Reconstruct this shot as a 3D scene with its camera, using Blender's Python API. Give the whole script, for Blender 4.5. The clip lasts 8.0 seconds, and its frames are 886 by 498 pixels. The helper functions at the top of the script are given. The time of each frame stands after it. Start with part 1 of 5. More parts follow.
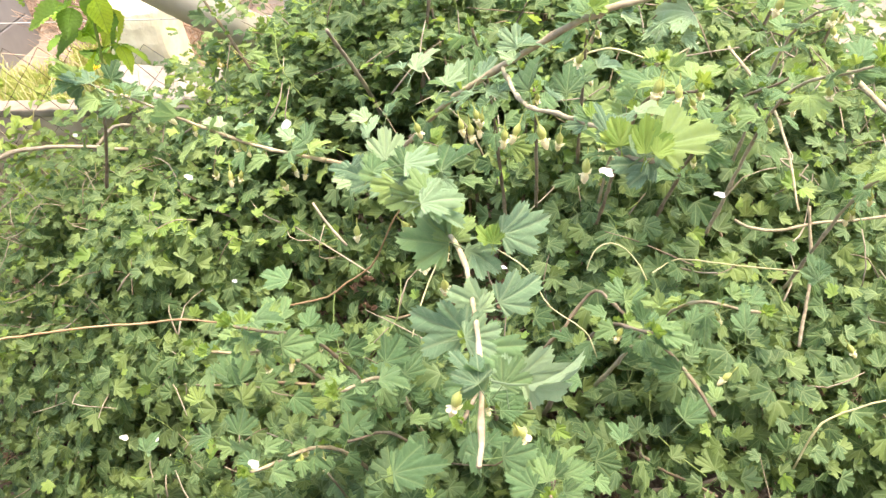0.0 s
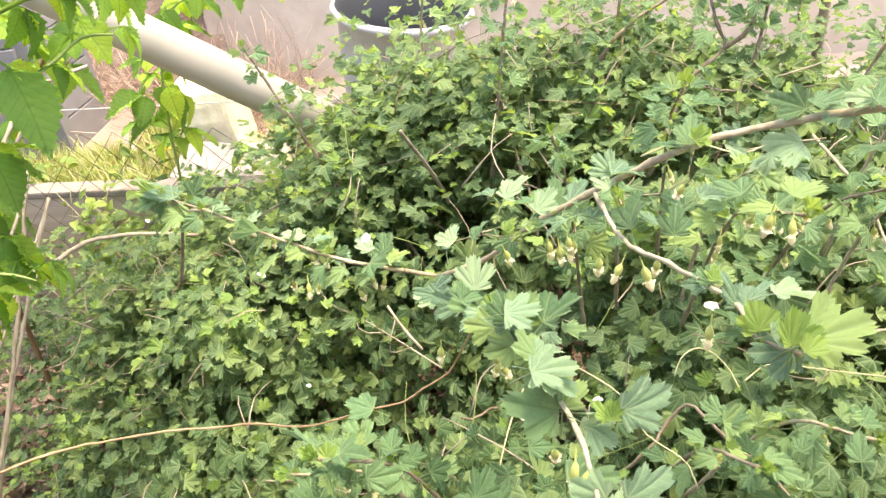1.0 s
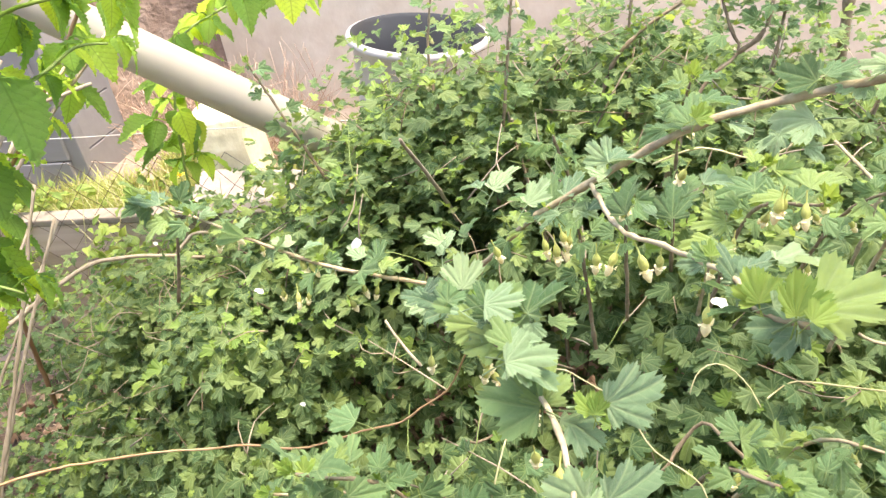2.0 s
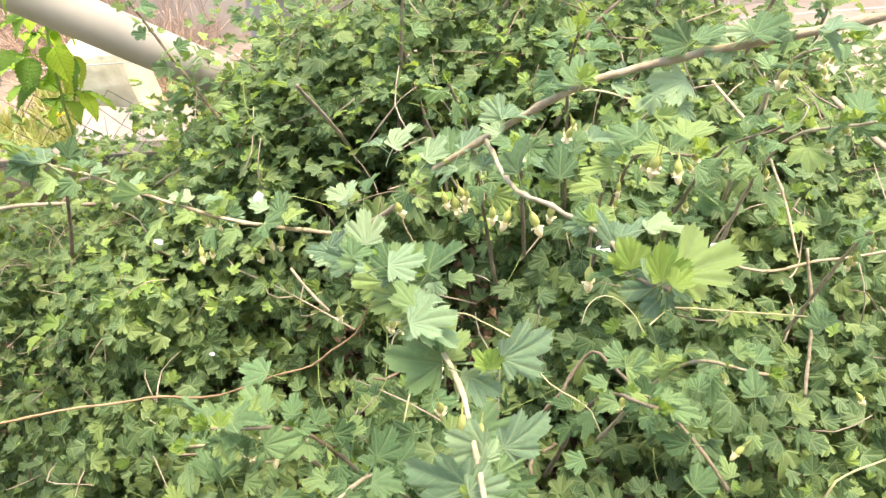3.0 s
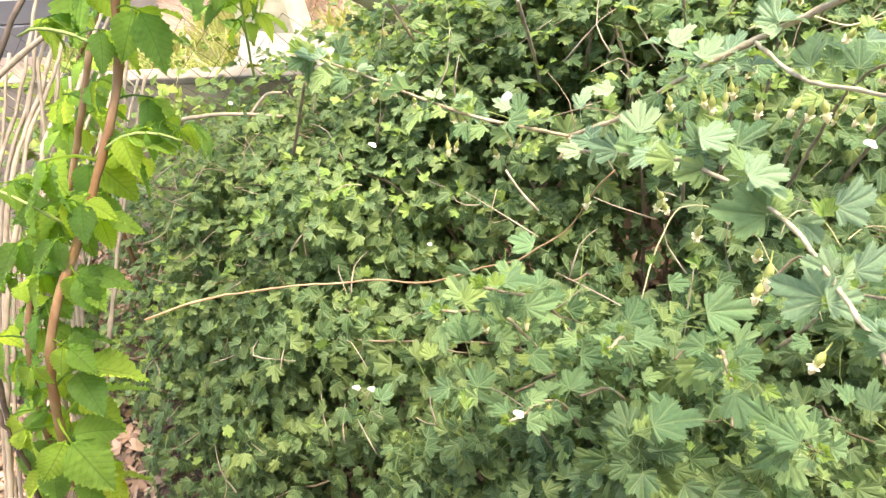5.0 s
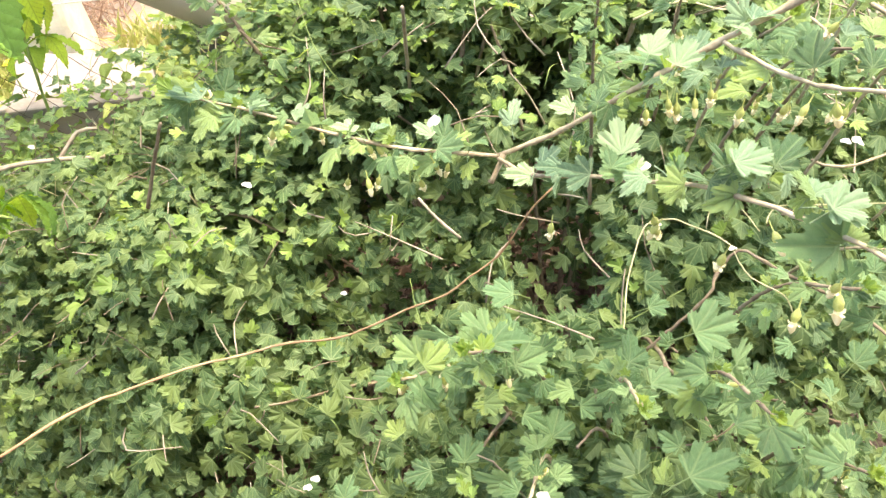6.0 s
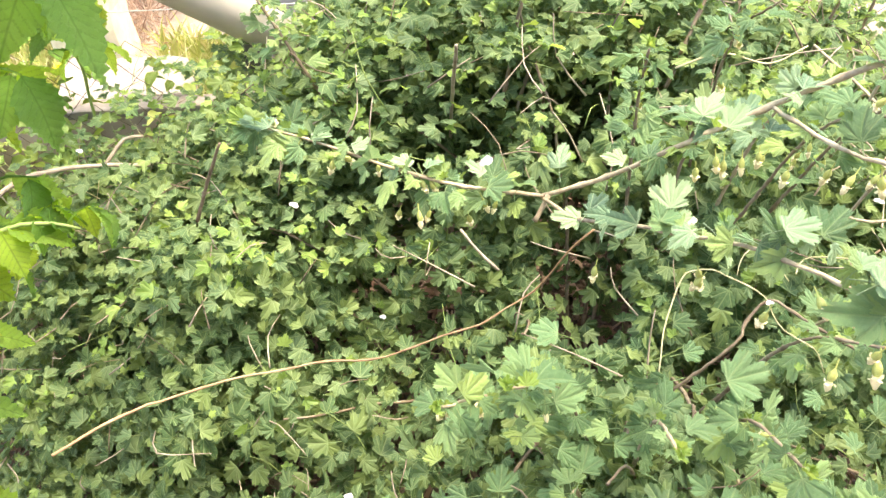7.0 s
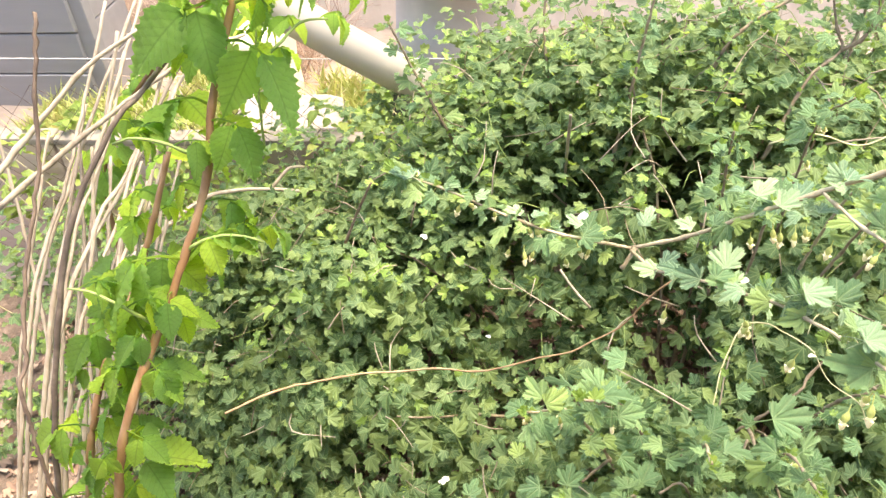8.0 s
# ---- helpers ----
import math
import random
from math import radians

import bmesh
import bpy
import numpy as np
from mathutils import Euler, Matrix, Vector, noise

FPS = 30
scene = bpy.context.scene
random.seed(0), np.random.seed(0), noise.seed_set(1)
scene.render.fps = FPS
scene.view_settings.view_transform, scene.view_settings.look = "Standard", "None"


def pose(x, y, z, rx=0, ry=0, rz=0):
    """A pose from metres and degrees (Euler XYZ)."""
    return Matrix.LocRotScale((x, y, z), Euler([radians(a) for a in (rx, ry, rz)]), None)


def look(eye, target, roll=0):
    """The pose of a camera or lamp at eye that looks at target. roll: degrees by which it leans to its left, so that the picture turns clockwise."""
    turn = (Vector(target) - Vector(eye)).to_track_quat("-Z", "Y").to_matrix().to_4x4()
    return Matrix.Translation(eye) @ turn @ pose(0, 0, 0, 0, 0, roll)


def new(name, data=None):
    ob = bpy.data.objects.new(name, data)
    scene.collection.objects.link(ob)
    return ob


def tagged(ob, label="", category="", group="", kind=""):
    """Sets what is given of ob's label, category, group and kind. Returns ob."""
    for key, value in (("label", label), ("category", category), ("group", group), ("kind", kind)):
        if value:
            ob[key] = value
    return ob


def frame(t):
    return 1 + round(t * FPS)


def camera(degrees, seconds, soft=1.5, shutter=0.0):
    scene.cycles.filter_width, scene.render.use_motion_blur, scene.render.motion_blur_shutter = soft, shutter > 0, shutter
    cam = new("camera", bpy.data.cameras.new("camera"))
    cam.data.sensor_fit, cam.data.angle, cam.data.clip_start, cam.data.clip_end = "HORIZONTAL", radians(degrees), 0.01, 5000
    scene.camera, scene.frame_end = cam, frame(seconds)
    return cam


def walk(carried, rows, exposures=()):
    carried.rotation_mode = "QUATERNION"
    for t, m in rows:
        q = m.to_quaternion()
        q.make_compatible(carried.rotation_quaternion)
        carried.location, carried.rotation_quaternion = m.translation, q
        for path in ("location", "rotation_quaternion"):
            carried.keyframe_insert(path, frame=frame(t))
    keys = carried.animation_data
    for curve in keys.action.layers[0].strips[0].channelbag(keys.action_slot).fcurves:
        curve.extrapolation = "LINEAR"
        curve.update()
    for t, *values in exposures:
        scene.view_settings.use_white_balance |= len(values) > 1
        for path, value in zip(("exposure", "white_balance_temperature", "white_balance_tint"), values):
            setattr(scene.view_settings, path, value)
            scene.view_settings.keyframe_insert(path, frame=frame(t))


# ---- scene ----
cam = camera(62.6, 8.0, soft=1.4)
PATH = [
    (0, (0.113, 0.084, 1.489), (-0.089, 1.621, 0.225), -4.5),
    (0.5, (0.09, 0.099, 1.511), (-0.16, 1.709, 0.351), -4.7),
    (1, (0.075, 0.142, 1.536), (-0.26, 1.744, 0.387), -7.7),
    (1.2, (0.069, 0.152, 1.539), (-0.281, 1.749, 0.388), -8.6),
    (2.3, (0.107, 0.163, 1.466), (-0.305, 1.827, 0.435), -8.8),
    (2.5, (0.094, 0.151, 1.489), (-0.224, 1.827, 0.445), -7.2),
    (3, (0.105, 0.158, 1.512), (-0.046, 1.714, 0.264), -6.2),
    (3.5, (0.104, 0.134, 1.513), (-0.016, 1.64, 0.202), -6.1),
    (4, (0.083, 0.106, 1.52), (-0.153, 1.559, 0.166), -8.7),
    (4.5, (0.042, 0.06, 1.549), (-0.346, 1.483, 0.198), -10.8),
    (4.7, (0.004, 0.027, 1.543), (-0.426, 1.464, 0.22), -9.6),
    (5.8, (-0.194, 0.127, 1.53), (-0.1, 1.579, 0.158), -3.1),
    (6, (-0.209, 0.163, 1.514), (-0.052, 1.592, 0.124), -3.3),
    (6.5, (-0.235, 0.19, 1.483), (0.003, 1.593, 0.078), -0.8),
    (7, (-0.248, 0.159, 1.552), (-0.112, 1.617, 0.19), -0.4),
    (7.5, (-0.246, 0.083, 1.649), (-0.213, 1.637, 0.39), 0.4),
    (8, (-0.234, 0.02, 1.677), (-0.422, 1.54, 0.39), -3.3),
]
walk(cam, [(t, look(eye, target, roll)) for t, eye, target, roll in PATH], exposures=[(0.0, 2.38, 7500, 10), (2.5, 2.31, 7500, 10), (3.5, 2.27, 7500, 10), (4.5, 2.43, 7500, 10), (6.0, 2.57, 7500, 10), (7.0, 2.63, 7500, 10), (8.0, 2.53, 7500, 10)])

# ---- light ----
SUN = Vector((0.22, 0.04, 0.93)).normalized()
world = bpy.data.worlds.new("sky")
scene.world = world
world.use_nodes = True
wn = world.node_tree.nodes
sky = wn.new("ShaderNodeTexSky")
sky.sky_type = 'NISHITA'
sky.sun_disc = False
sky.sun_elevation = math.asin(SUN.z)
sky.sun_rotation = math.atan2(SUN.x, SUN.y)
sky.dust_density = 2.5
world.node_tree.links.new(sky.outputs[0], wn["Background"].inputs[0])
wn["Background"].inputs[1].default_value = 0.155
sun_data = bpy.data.lights.new("sun", 'SUN')
sun_data.energy, sun_data.angle, sun_data.color = 1.5, radians(25), (1.0, 0.90, 0.73)
sun_ob = new("sun", sun_data)
sun_ob.matrix_world = look(SUN * 20, (0, 0, 0))

RNG = np.random.default_rng(11)


# ---- materials ----
def material(name, colours, rough=0.7, scale=20.0, detail=6.0, bump=0.3, bump_scale=None, metal=0.0, spots=None,
             stretch=(1, 1, 1), translucent=0.0, per_piece=0.0, specular=0.5, bump_dist=0.004):
    """A surface mixed from two or three colours by noise at two scales, with fine relief."""
    m = bpy.data.materials.new(name)
    m.use_nodes = True
    nt = m.node_tree
    n, l = nt.nodes, nt.links
    p = n["Principled BSDF"]
    co = n.new("ShaderNodeTexCoord")
    mp = n.new("ShaderNodeMapping")
    mp.inputs["Scale"].default_value = stretch
    l.new(co.outputs["Object"], mp.inputs["Vector"])
    t1 = n.new("ShaderNodeTexNoise")
    t1.inputs["Scale"].default_value, t1.inputs["Detail"].default_value = scale, detail
    t2 = n.new("ShaderNodeTexNoise")
    t2.inputs["Scale"].default_value, t2.inputs["Detail"].default_value = scale * 0.13, 3.0
    l.new(mp.outputs[0], t1.inputs["Vector"])
    l.new(mp.outputs[0], t2.inputs["Vector"])
    add = n.new("ShaderNodeMath")
    add.operation = 'ADD'
    l.new(t1.outputs["Fac"], add.inputs[0])
    l.new(t2.outputs["Fac"], add.inputs[1])
    fac = n.new("ShaderNodeMath")
    fac.operation = 'MULTIPLY'
    fac.inputs[1].default_value = 0.5
    l.new(add.outputs[0], fac.inputs[0])
    src = fac.outputs[0]
    if per_piece:
        oi, gi = n.new("ShaderNodeObjectInfo"), n.new("ShaderNodeNewGeometry")
        s = n.new("ShaderNodeMath")
        s.operation = 'ADD'
        l.new(oi.outputs["Random"], s.inputs[0])
        l.new(gi.outputs["Random Per Island"], s.inputs[1])
        fr = n.new("ShaderNodeMath")
        fr.operation = 'FRACT'
        l.new(s.outputs[0], fr.inputs[0])
        mx = n.new("ShaderNodeMix")
        mx.inputs[0].default_value = per_piece
        l.new(src, mx.inputs[2])
        l.new(fr.outputs[0], mx.inputs[3])
        src = mx.outputs[0]
    ramp = n.new("ShaderNodeValToRGB")
    el = ramp.color_ramp.elements
    lo, hi = (0.08, 0.92) if per_piece else (0.34, 0.66)
    while len(el) < len(colours):
        el.new(0.5)
    for i, c in enumerate(colours):
        el[i].position = lo + (hi - lo) * i / (len(colours) - 1)
        el[i].color = (*c, 1)
    l.new(src, ramp.inputs[0])
    out = ramp.outputs[0]
    l.new(out, p.inputs["Base Color"])
    p.inputs["Roughness"].default_value = rough
    p.inputs["Metallic"].default_value = metal
    p.inputs["Specular IOR Level"].default_value = specular
    b = n.new("ShaderNodeBump")
    b.inputs["Strength"].default_value, b.inputs["Distance"].default_value = bump, bump_dist
    t3 = n.new("ShaderNodeTexNoise")
    t3.inputs["Scale"].default_value, t3.inputs["Detail"].default_value = bump_scale or scale * 3, 5.0
    l.new(mp.outputs[0], t3.inputs["Vector"])
    l.new(t3.outputs["Fac"], b.inputs["Height"])
    l.new(b.outputs[0], p.inputs["Normal"])
    if translucent:
        tr = n.new("ShaderNodeBsdfTranslucent")
        hs = n.new("ShaderNodeHueSaturation")
        hs.inputs["Hue"].default_value, hs.inputs["Saturation"].default_value, hs.inputs["Value"].default_value = 0.475, 1.1, 1.7
        l.new(out, hs.inputs["Color"])
        l.new(hs.outputs[0], tr.inputs["Color"])
        ms = n.new("ShaderNodeMixShader")
        ms.inputs[0].default_value = translucent
        l.new(p.outputs[0], ms.inputs[1])
        l.new(tr.outputs[0], ms.inputs[2])
        l.new(ms.outputs[0], n["Material Output"].inputs[0])
    return m, nt, out, p


def leaf_material(name, colours, vein, rough=0.5, translucent=0.3, random_mix=0.72, specular=0.5, style="lobed", relief=0.0004):
    """Leaf blade: its own green for every leaf, branching veins in the given tone with quilted flesh between them, and
    a waxy bloom.
    """
    m, nt, out, p = material(name, colours, rough, 90.0, 4.0, 0.35, 420.0, translucent=translucent, per_piece=random_mix,
                             specular=specular, bump_dist=0.0008)
    n, l = nt.nodes, nt.links

    def calc(op, a, b=None):
        k = n.new("ShaderNodeMath")
        k.operation = op
        for i, q in enumerate((a, b)):
            if q is None:
                continue
            if isinstance(q, (int, float)):
                k.inputs[i].default_value = q
            else:
                l.new(q, k.inputs[i])
        return k.outputs[0]

    def ranged(v, a, b, c, d):
        k = n.new("ShaderNodeMapRange")
        k.interpolation_type = 'SMOOTHSTEP'
        for i, q in enumerate((a, b, c, d)):
            k.inputs[i + 1].default_value = q
        l.new(v, k.inputs[0])
        return k.outputs[0]

    at = n.new("ShaderNodeAttribute")
    at.attribute_name = "blade"
    sep = n.new("ShaderNodeSeparateXYZ")
    l.new(at.outputs["Vector"], sep.inputs[0])
    x, y, stalk = sep.outputs
    warp = [q for q in n if q.type == 'TEX_NOISE'][0].outputs["Fac"]
    if style == "plain":
        lines, tri, flesh = stalk, None, None
    else:
        if style == "lobed":
            ph = calc('ABSOLUTE', calc('ARCTAN2', x, y))
            q = calc('SUBTRACT', ph, calc('MULTIPLY', calc('ROUND', calc('DIVIDE', ph, 0.685)), 0.685))
            r = calc('SQRT', calc('ADD', calc('MULTIPLY', x, x), calc('MULTIPLY', y, y)))
            across, along, count, slant = calc('ABSOLUTE', calc('MULTIPLY', r, calc('SINE', q))), calc('MULTIPLY', r, calc('COSINE', q)), 5.5, 0.9
        else:
            across, along, count, slant = calc('ABSOLUTE', x), y, 8.5, 0.85
        thin = (0.008, 0.034) if style == "lobed" else (0.004, 0.022)
        main = ranged(across, thin[0], thin[1], 1.0, 0.0)
        fr = calc('FRACT', calc('MULTIPLY', calc('ADD', along, calc('SUBTRACT', calc('MULTIPLY', warp, 0.10), calc('MULTIPLY', across, slant))), count))
        tri = calc('MULTIPLY', calc('ABSOLUTE', calc('SUBTRACT', fr, 0.5)), 2.0)
        side = ranged(tri, 0.74, 1.0, 0.0, 0.45 if style == "lobed" else 0.75)
        lines = calc('MAXIMUM', calc('MAXIMUM', main, side), stalk)
        flesh = calc('ADD', calc('MULTIPLY', calc('SUBTRACT', 1.0, calc('MULTIPLY', tri, tri)), 0.6), ranged(across, 0.0, 0.11, 0.0, 0.9))
    mx = n.new("ShaderNodeMix")
    mx.data_type = 'RGBA'
    l.new(calc('MULTIPLY', lines, 0.46 if style != "pinnate" else 0.38), mx.inputs[0])
    l.new(out, mx.inputs[6])
    mx.inputs[7].default_value = (*vein, 1)
    for link in list(out.links):
        if link.to_node != mx:
            l.new(mx.outputs[2], link.to_socket)
    if flesh is not None:
        b = [q for q in n if q.type == 'BUMP'][0]
        grain = b.inputs["Height"].links[0].from_socket
        l.new(calc('ADD', flesh, calc('MULTIPLY', grain, 0.9)), b.inputs["Height"])
        b.inputs["Strength"].default_value, b.inputs["Distance"].default_value = 0.75, relief
    return m


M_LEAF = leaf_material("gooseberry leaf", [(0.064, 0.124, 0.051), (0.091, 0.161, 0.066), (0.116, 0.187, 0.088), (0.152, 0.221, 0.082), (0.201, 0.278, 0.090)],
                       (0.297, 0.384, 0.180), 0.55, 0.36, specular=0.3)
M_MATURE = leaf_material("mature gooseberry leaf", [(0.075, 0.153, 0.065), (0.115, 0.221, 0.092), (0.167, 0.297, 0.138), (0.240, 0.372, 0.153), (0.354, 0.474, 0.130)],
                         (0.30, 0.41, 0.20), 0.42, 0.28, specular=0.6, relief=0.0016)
# Bluish leaf tone, made paler with the sky's sheen put into colour.
M_BLUISH = leaf_material("bluish sheened gooseberry leaf", [(0.109, 0.198, 0.115), (0.165, 0.284, 0.166), (0.241, 0.385, 0.229), (0.338, 0.489, 0.275), (0.423, 0.567, 0.306)],
                         (0.42, 0.54, 0.33), 0.40, 0.26, specular=0.65, relief=0.0016)
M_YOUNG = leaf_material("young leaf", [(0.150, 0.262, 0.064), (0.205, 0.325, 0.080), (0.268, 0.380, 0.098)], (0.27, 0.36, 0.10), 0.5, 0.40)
# Vein tone darker than the blade: shade of the sunken grooves set into colour.
M_RASP = leaf_material("raspberry leaf", [(0.130, 0.268, 0.081), (0.185, 0.345, 0.092), (0.259, 0.440, 0.104), (0.358, 0.535, 0.110), (0.481, 0.642, 0.110)], (0.075, 0.145, 0.035), 0.46, 0.62, style="pinnate", relief=0.0050)
M_BARK = material("pale bark", [(0.220, 0.172, 0.112), (0.370, 0.305, 0.205), (0.480, 0.412, 0.292)], 0.8, 170, bump=0.8, stretch=(1, 1, 1), bump_dist=0.001)[0]
M_TWIG = material("brown twig", [(0.120, 0.087, 0.061), (0.212, 0.163, 0.110), (0.304, 0.255, 0.187)], 0.85, 140, bump=0.5, bump_dist=0.001)[0]
M_ORANGE = material("orange cane bark", [(0.23, 0.135, 0.07), (0.34, 0.215, 0.115), (0.44, 0.32, 0.19)], 0.55, 60, bump=0.3, bump_dist=0.001)[0]
M_RCANE = material("raspberry cane bark", [(0.140, 0.066, 0.033), (0.225, 0.120, 0.057), (0.350, 0.235, 0.138)], 0.6, 45, bump=0.4, stretch=(1, 1, 0.3), bump_dist=0.001)[0]
M_DRY = material("dry stalk", [(0.205, 0.163, 0.122), (0.335, 0.277, 0.212), (0.445, 0.382, 0.304)], 0.8, 70, bump=0.4, stretch=(1, 1, 0.2), bump_dist=0.001)[0]
M_DARKCANE = material("dark dead bark", [(0.06, 0.045, 0.035), (0.12, 0.09, 0.07), (0.22, 0.17, 0.13)], 0.85, 60, bump=0.5, bump_dist=0.001)[0]
M_GREENSTEM = material("green stem", [(0.16, 0.24, 0.06), (0.26, 0.33, 0.10)], 0.6, 90, bump=0.2, bump_dist=0.001)[0]
M_STRAW = material("straw", [(0.36, 0.34, 0.18), (0.52, 0.48, 0.27), (0.62, 0.56, 0.38)], 0.7, 60, bump=0.2, bump_dist=0.001)[0]
M_OVARY = material("flower ovary", [(0.34, 0.40, 0.10), (0.52, 0.54, 0.20)], 0.5, 200, bump=0.1, translucent=0.15, bump_dist=0.0005)[0]
M_CALYX = material("flower calyx", [(0.66, 0.62, 0.34), (0.80, 0.77, 0.54), (0.72, 0.58, 0.32)], 0.6, 260, bump=0.2, translucent=0.25, bump_dist=0.0005)[0]
M_PETAL = material("white petal", [(0.62, 0.62, 0.60), (0.72, 0.72, 0.70)], 0.6, 120, bump=0.1, translucent=0.2, bump_dist=0.0005)[0]
M_SOIL = material("soil", [(0.085, 0.06, 0.045), (0.15, 0.11, 0.085), (0.24, 0.18, 0.14)], 0.95, 22, bump=0.9, bump_dist=0.02)[0]
M_LITTER = material("dry leaf litter", [(0.20, 0.12, 0.08), (0.33, 0.22, 0.16), (0.46, 0.35, 0.27)], 0.85, 40, bump=0.4, per_piece=0.8)[0]
M_BANK = material("reddish bank earth", [(0.20, 0.135, 0.105), (0.30, 0.215, 0.170), (0.40, 0.305, 0.250)], 0.95, 12, bump=0.9, bump_dist=0.02)[0]
M_SAND = material("sandy yard soil", [(0.240, 0.185, 0.150), (0.305, 0.245, 0.205), (0.365, 0.302, 0.260)], 0.95, 9, bump=0.6, bump_dist=0.01)[0]
M_GRASS = leaf_material("grass blade", [(0.240, 0.300, 0.085), (0.350, 0.400, 0.135), (0.540, 0.475, 0.240)], (0.3, 0.36, 0.12), 0.6, 0.35, style="plain")
M_WEED = leaf_material("weed leaf", [(0.10, 0.18, 0.04), (0.16, 0.25, 0.05), (0.24, 0.33, 0.07), (0.32, 0.36, 0.12)], (0.30, 0.38, 0.14), 0.55, 0.35, style="pinnate", relief=0.0008)
M_BRUSH = material("dead brush", [(0.338, 0.213, 0.158), (0.495, 0.349, 0.270), (0.630, 0.495, 0.394)], 0.9, 30, bump=0.3, per_piece=0.7)[0]
M_WALL = material("beige wall plaster", [(0.560, 0.465, 0.385), (0.650, 0.560, 0.475), (0.720, 0.640, 0.560)], 0.9, 14, bump=0.5, bump_dist=0.004)[0]
M_SKY_BLOCK = material("grey plaster", [(0.20, 0.185, 0.17), (0.26, 0.24, 0.225), (0.31, 0.29, 0.27)], 0.9, 16, bump=0.5, bump_dist=0.004)[0]
M_BOARD = material("weathered board", [(0.38, 0.285, 0.235), (0.49, 0.385, 0.325), (0.58, 0.475, 0.41)], 0.85, 40, bump=0.5, stretch=(0.08, 1, 1), bump_dist=0.002)[0]
M_BOARDTOP = material("pale concrete", [(0.178, 0.149, 0.119), (0.246, 0.212, 0.178), (0.306, 0.272, 0.238)], 0.9, 45, bump=0.5, bump_dist=0.002)[0]
M_SHED = material("grey painted plank", [(0.190, 0.180, 0.185), (0.270, 0.258, 0.262), (0.350, 0.332, 0.335)], 0.75, 30, bump=0.4, stretch=(0.1, 1, 1), per_piece=0.35, bump_dist=0.002)[0]
M_PIPE = material("off-white plastic", [(0.425, 0.412, 0.375), (0.485, 0.472, 0.432), (0.545, 0.530, 0.485)], 0.75, 7, bump=0.12, translucent=0.5, specular=0.15, bump_dist=0.002)[0]
M_CREAM = material("cream limewash", [(0.681, 0.602, 0.407), (0.864, 0.785, 0.576), (0.943, 0.890, 0.707)], 0.9, 28, bump=0.7, bump_dist=0.004)[0]
M_TUB = material("grey plastic", [(0.330, 0.325, 0.345), (0.400, 0.394, 0.414), (0.470, 0.460, 0.476)], 0.45, 12, bump=0.1)[0]
M_TUBIN = material("black plastic", [(0.045, 0.046, 0.054), (0.07, 0.071, 0.080)], 0.5, 12, bump=0.1)[0]
M_STONE = material("white stone", [(0.205, 0.183, 0.170), (0.265, 0.240, 0.226), (0.315, 0.290, 0.273)], 0.85, 25, bump=0.6, bump_dist=0.004)[0]
M_RUST = material("rusty wire", [(0.10, 0.07, 0.055), (0.20, 0.145, 0.11)], 0.8, 90, metal=0.3, bump=0.4, bump_dist=0.001)[0]
M_WPIPE = material("white wire coating", [(0.525, 0.517, 0.495), (0.600, 0.593, 0.570)], 0.5, 40, bump=0.1)[0]
M_YELLOW = material("yellow floret", [(0.80, 0.55, 0.02), (0.88, 0.66, 0.04)], 0.6, 90, bump=0.2)[0]


# ---- builders ----
def set_blade(me, rows):
    """Stores each point's place on its leaf blade (x, y) and whether it is stalk."""
    a = me.attributes.new("blade", 'FLOAT_VECTOR', 'POINT')
    a.data.foreach_set("vector", np.asarray(rows, dtype=np.float32).ravel())


def put(name, verts, faces, mat, parent=None, label="", vein=None, smooth=True, mats=None, mat_index=None):
    me = bpy.data.meshes.new(name)
    me.from_pydata([tuple(v) for v in verts], [], [tuple(f) for f in faces])
    for mm in (mats or [mat]):
        me.materials.append(mm)
    if mat_index is not None:
        me.polygons.foreach_set("material_index", np.asarray(mat_index, dtype=np.int32))
    if vein is not None:
        set_blade(me, vein)
    me.polygons.foreach_set("use_smooth", np.full(len(me.polygons), smooth))
    ob = new(name, me)
    if parent is not None:
        ob.parent = parent
    if label:
        ob["label"] = label
    return ob


def share(name, mesh, m, parent=None):
    ob = new(name, mesh)
    ob.matrix_world = m
    if parent is not None:
        ob.parent = parent
    return ob


def part(name, bm, mat, parent=None, label="", smooth=False):
    me = bpy.data.meshes.new(name)
    bm.to_mesh(me)
    bm.free()
    me.materials.append(mat)
    me.polygons.foreach_set("use_smooth", np.full(len(me.polygons), smooth))
    ob = new(name, me)
    if parent is not None:
        ob.parent = parent
    if label:
        ob["label"] = label
    return ob


def group_at(name, x, y, z, label, category, kind="", group=""):
    e = new(name)
    e.location = (x, y, z)
    bpy.context.view_layer.update()
    return tagged(e, label, category, group, kind)


def keep(ob, parent):
    """Parents ob without moving it."""
    ob.parent = parent
    ob.matrix_parent_inverse = Matrix.Translation(parent.location).inverted()
    return ob


def smooth_line(pts, step):
    """A Catmull-Rom line through the points, sampled about every step metres."""
    p = [Vector(q) for q in pts]
    p = [p[0] * 2 - p[1]] + p + [p[-1] * 2 - p[-2]]
    out = []
    for i in range(1, len(p) - 2):
        a, b, c, d = p[i - 1:i + 3]
        k = max(2, int((c - b).length / step))
        for j in range(k):
            t = j / k
            out.append(0.5 * ((2 * b) + (c - a) * t + (2 * a - 5 * b + 4 * c - d) * t * t + (3 * b - a - 3 * c + d) * t ** 3))
    out.append(p[-2])
    return out


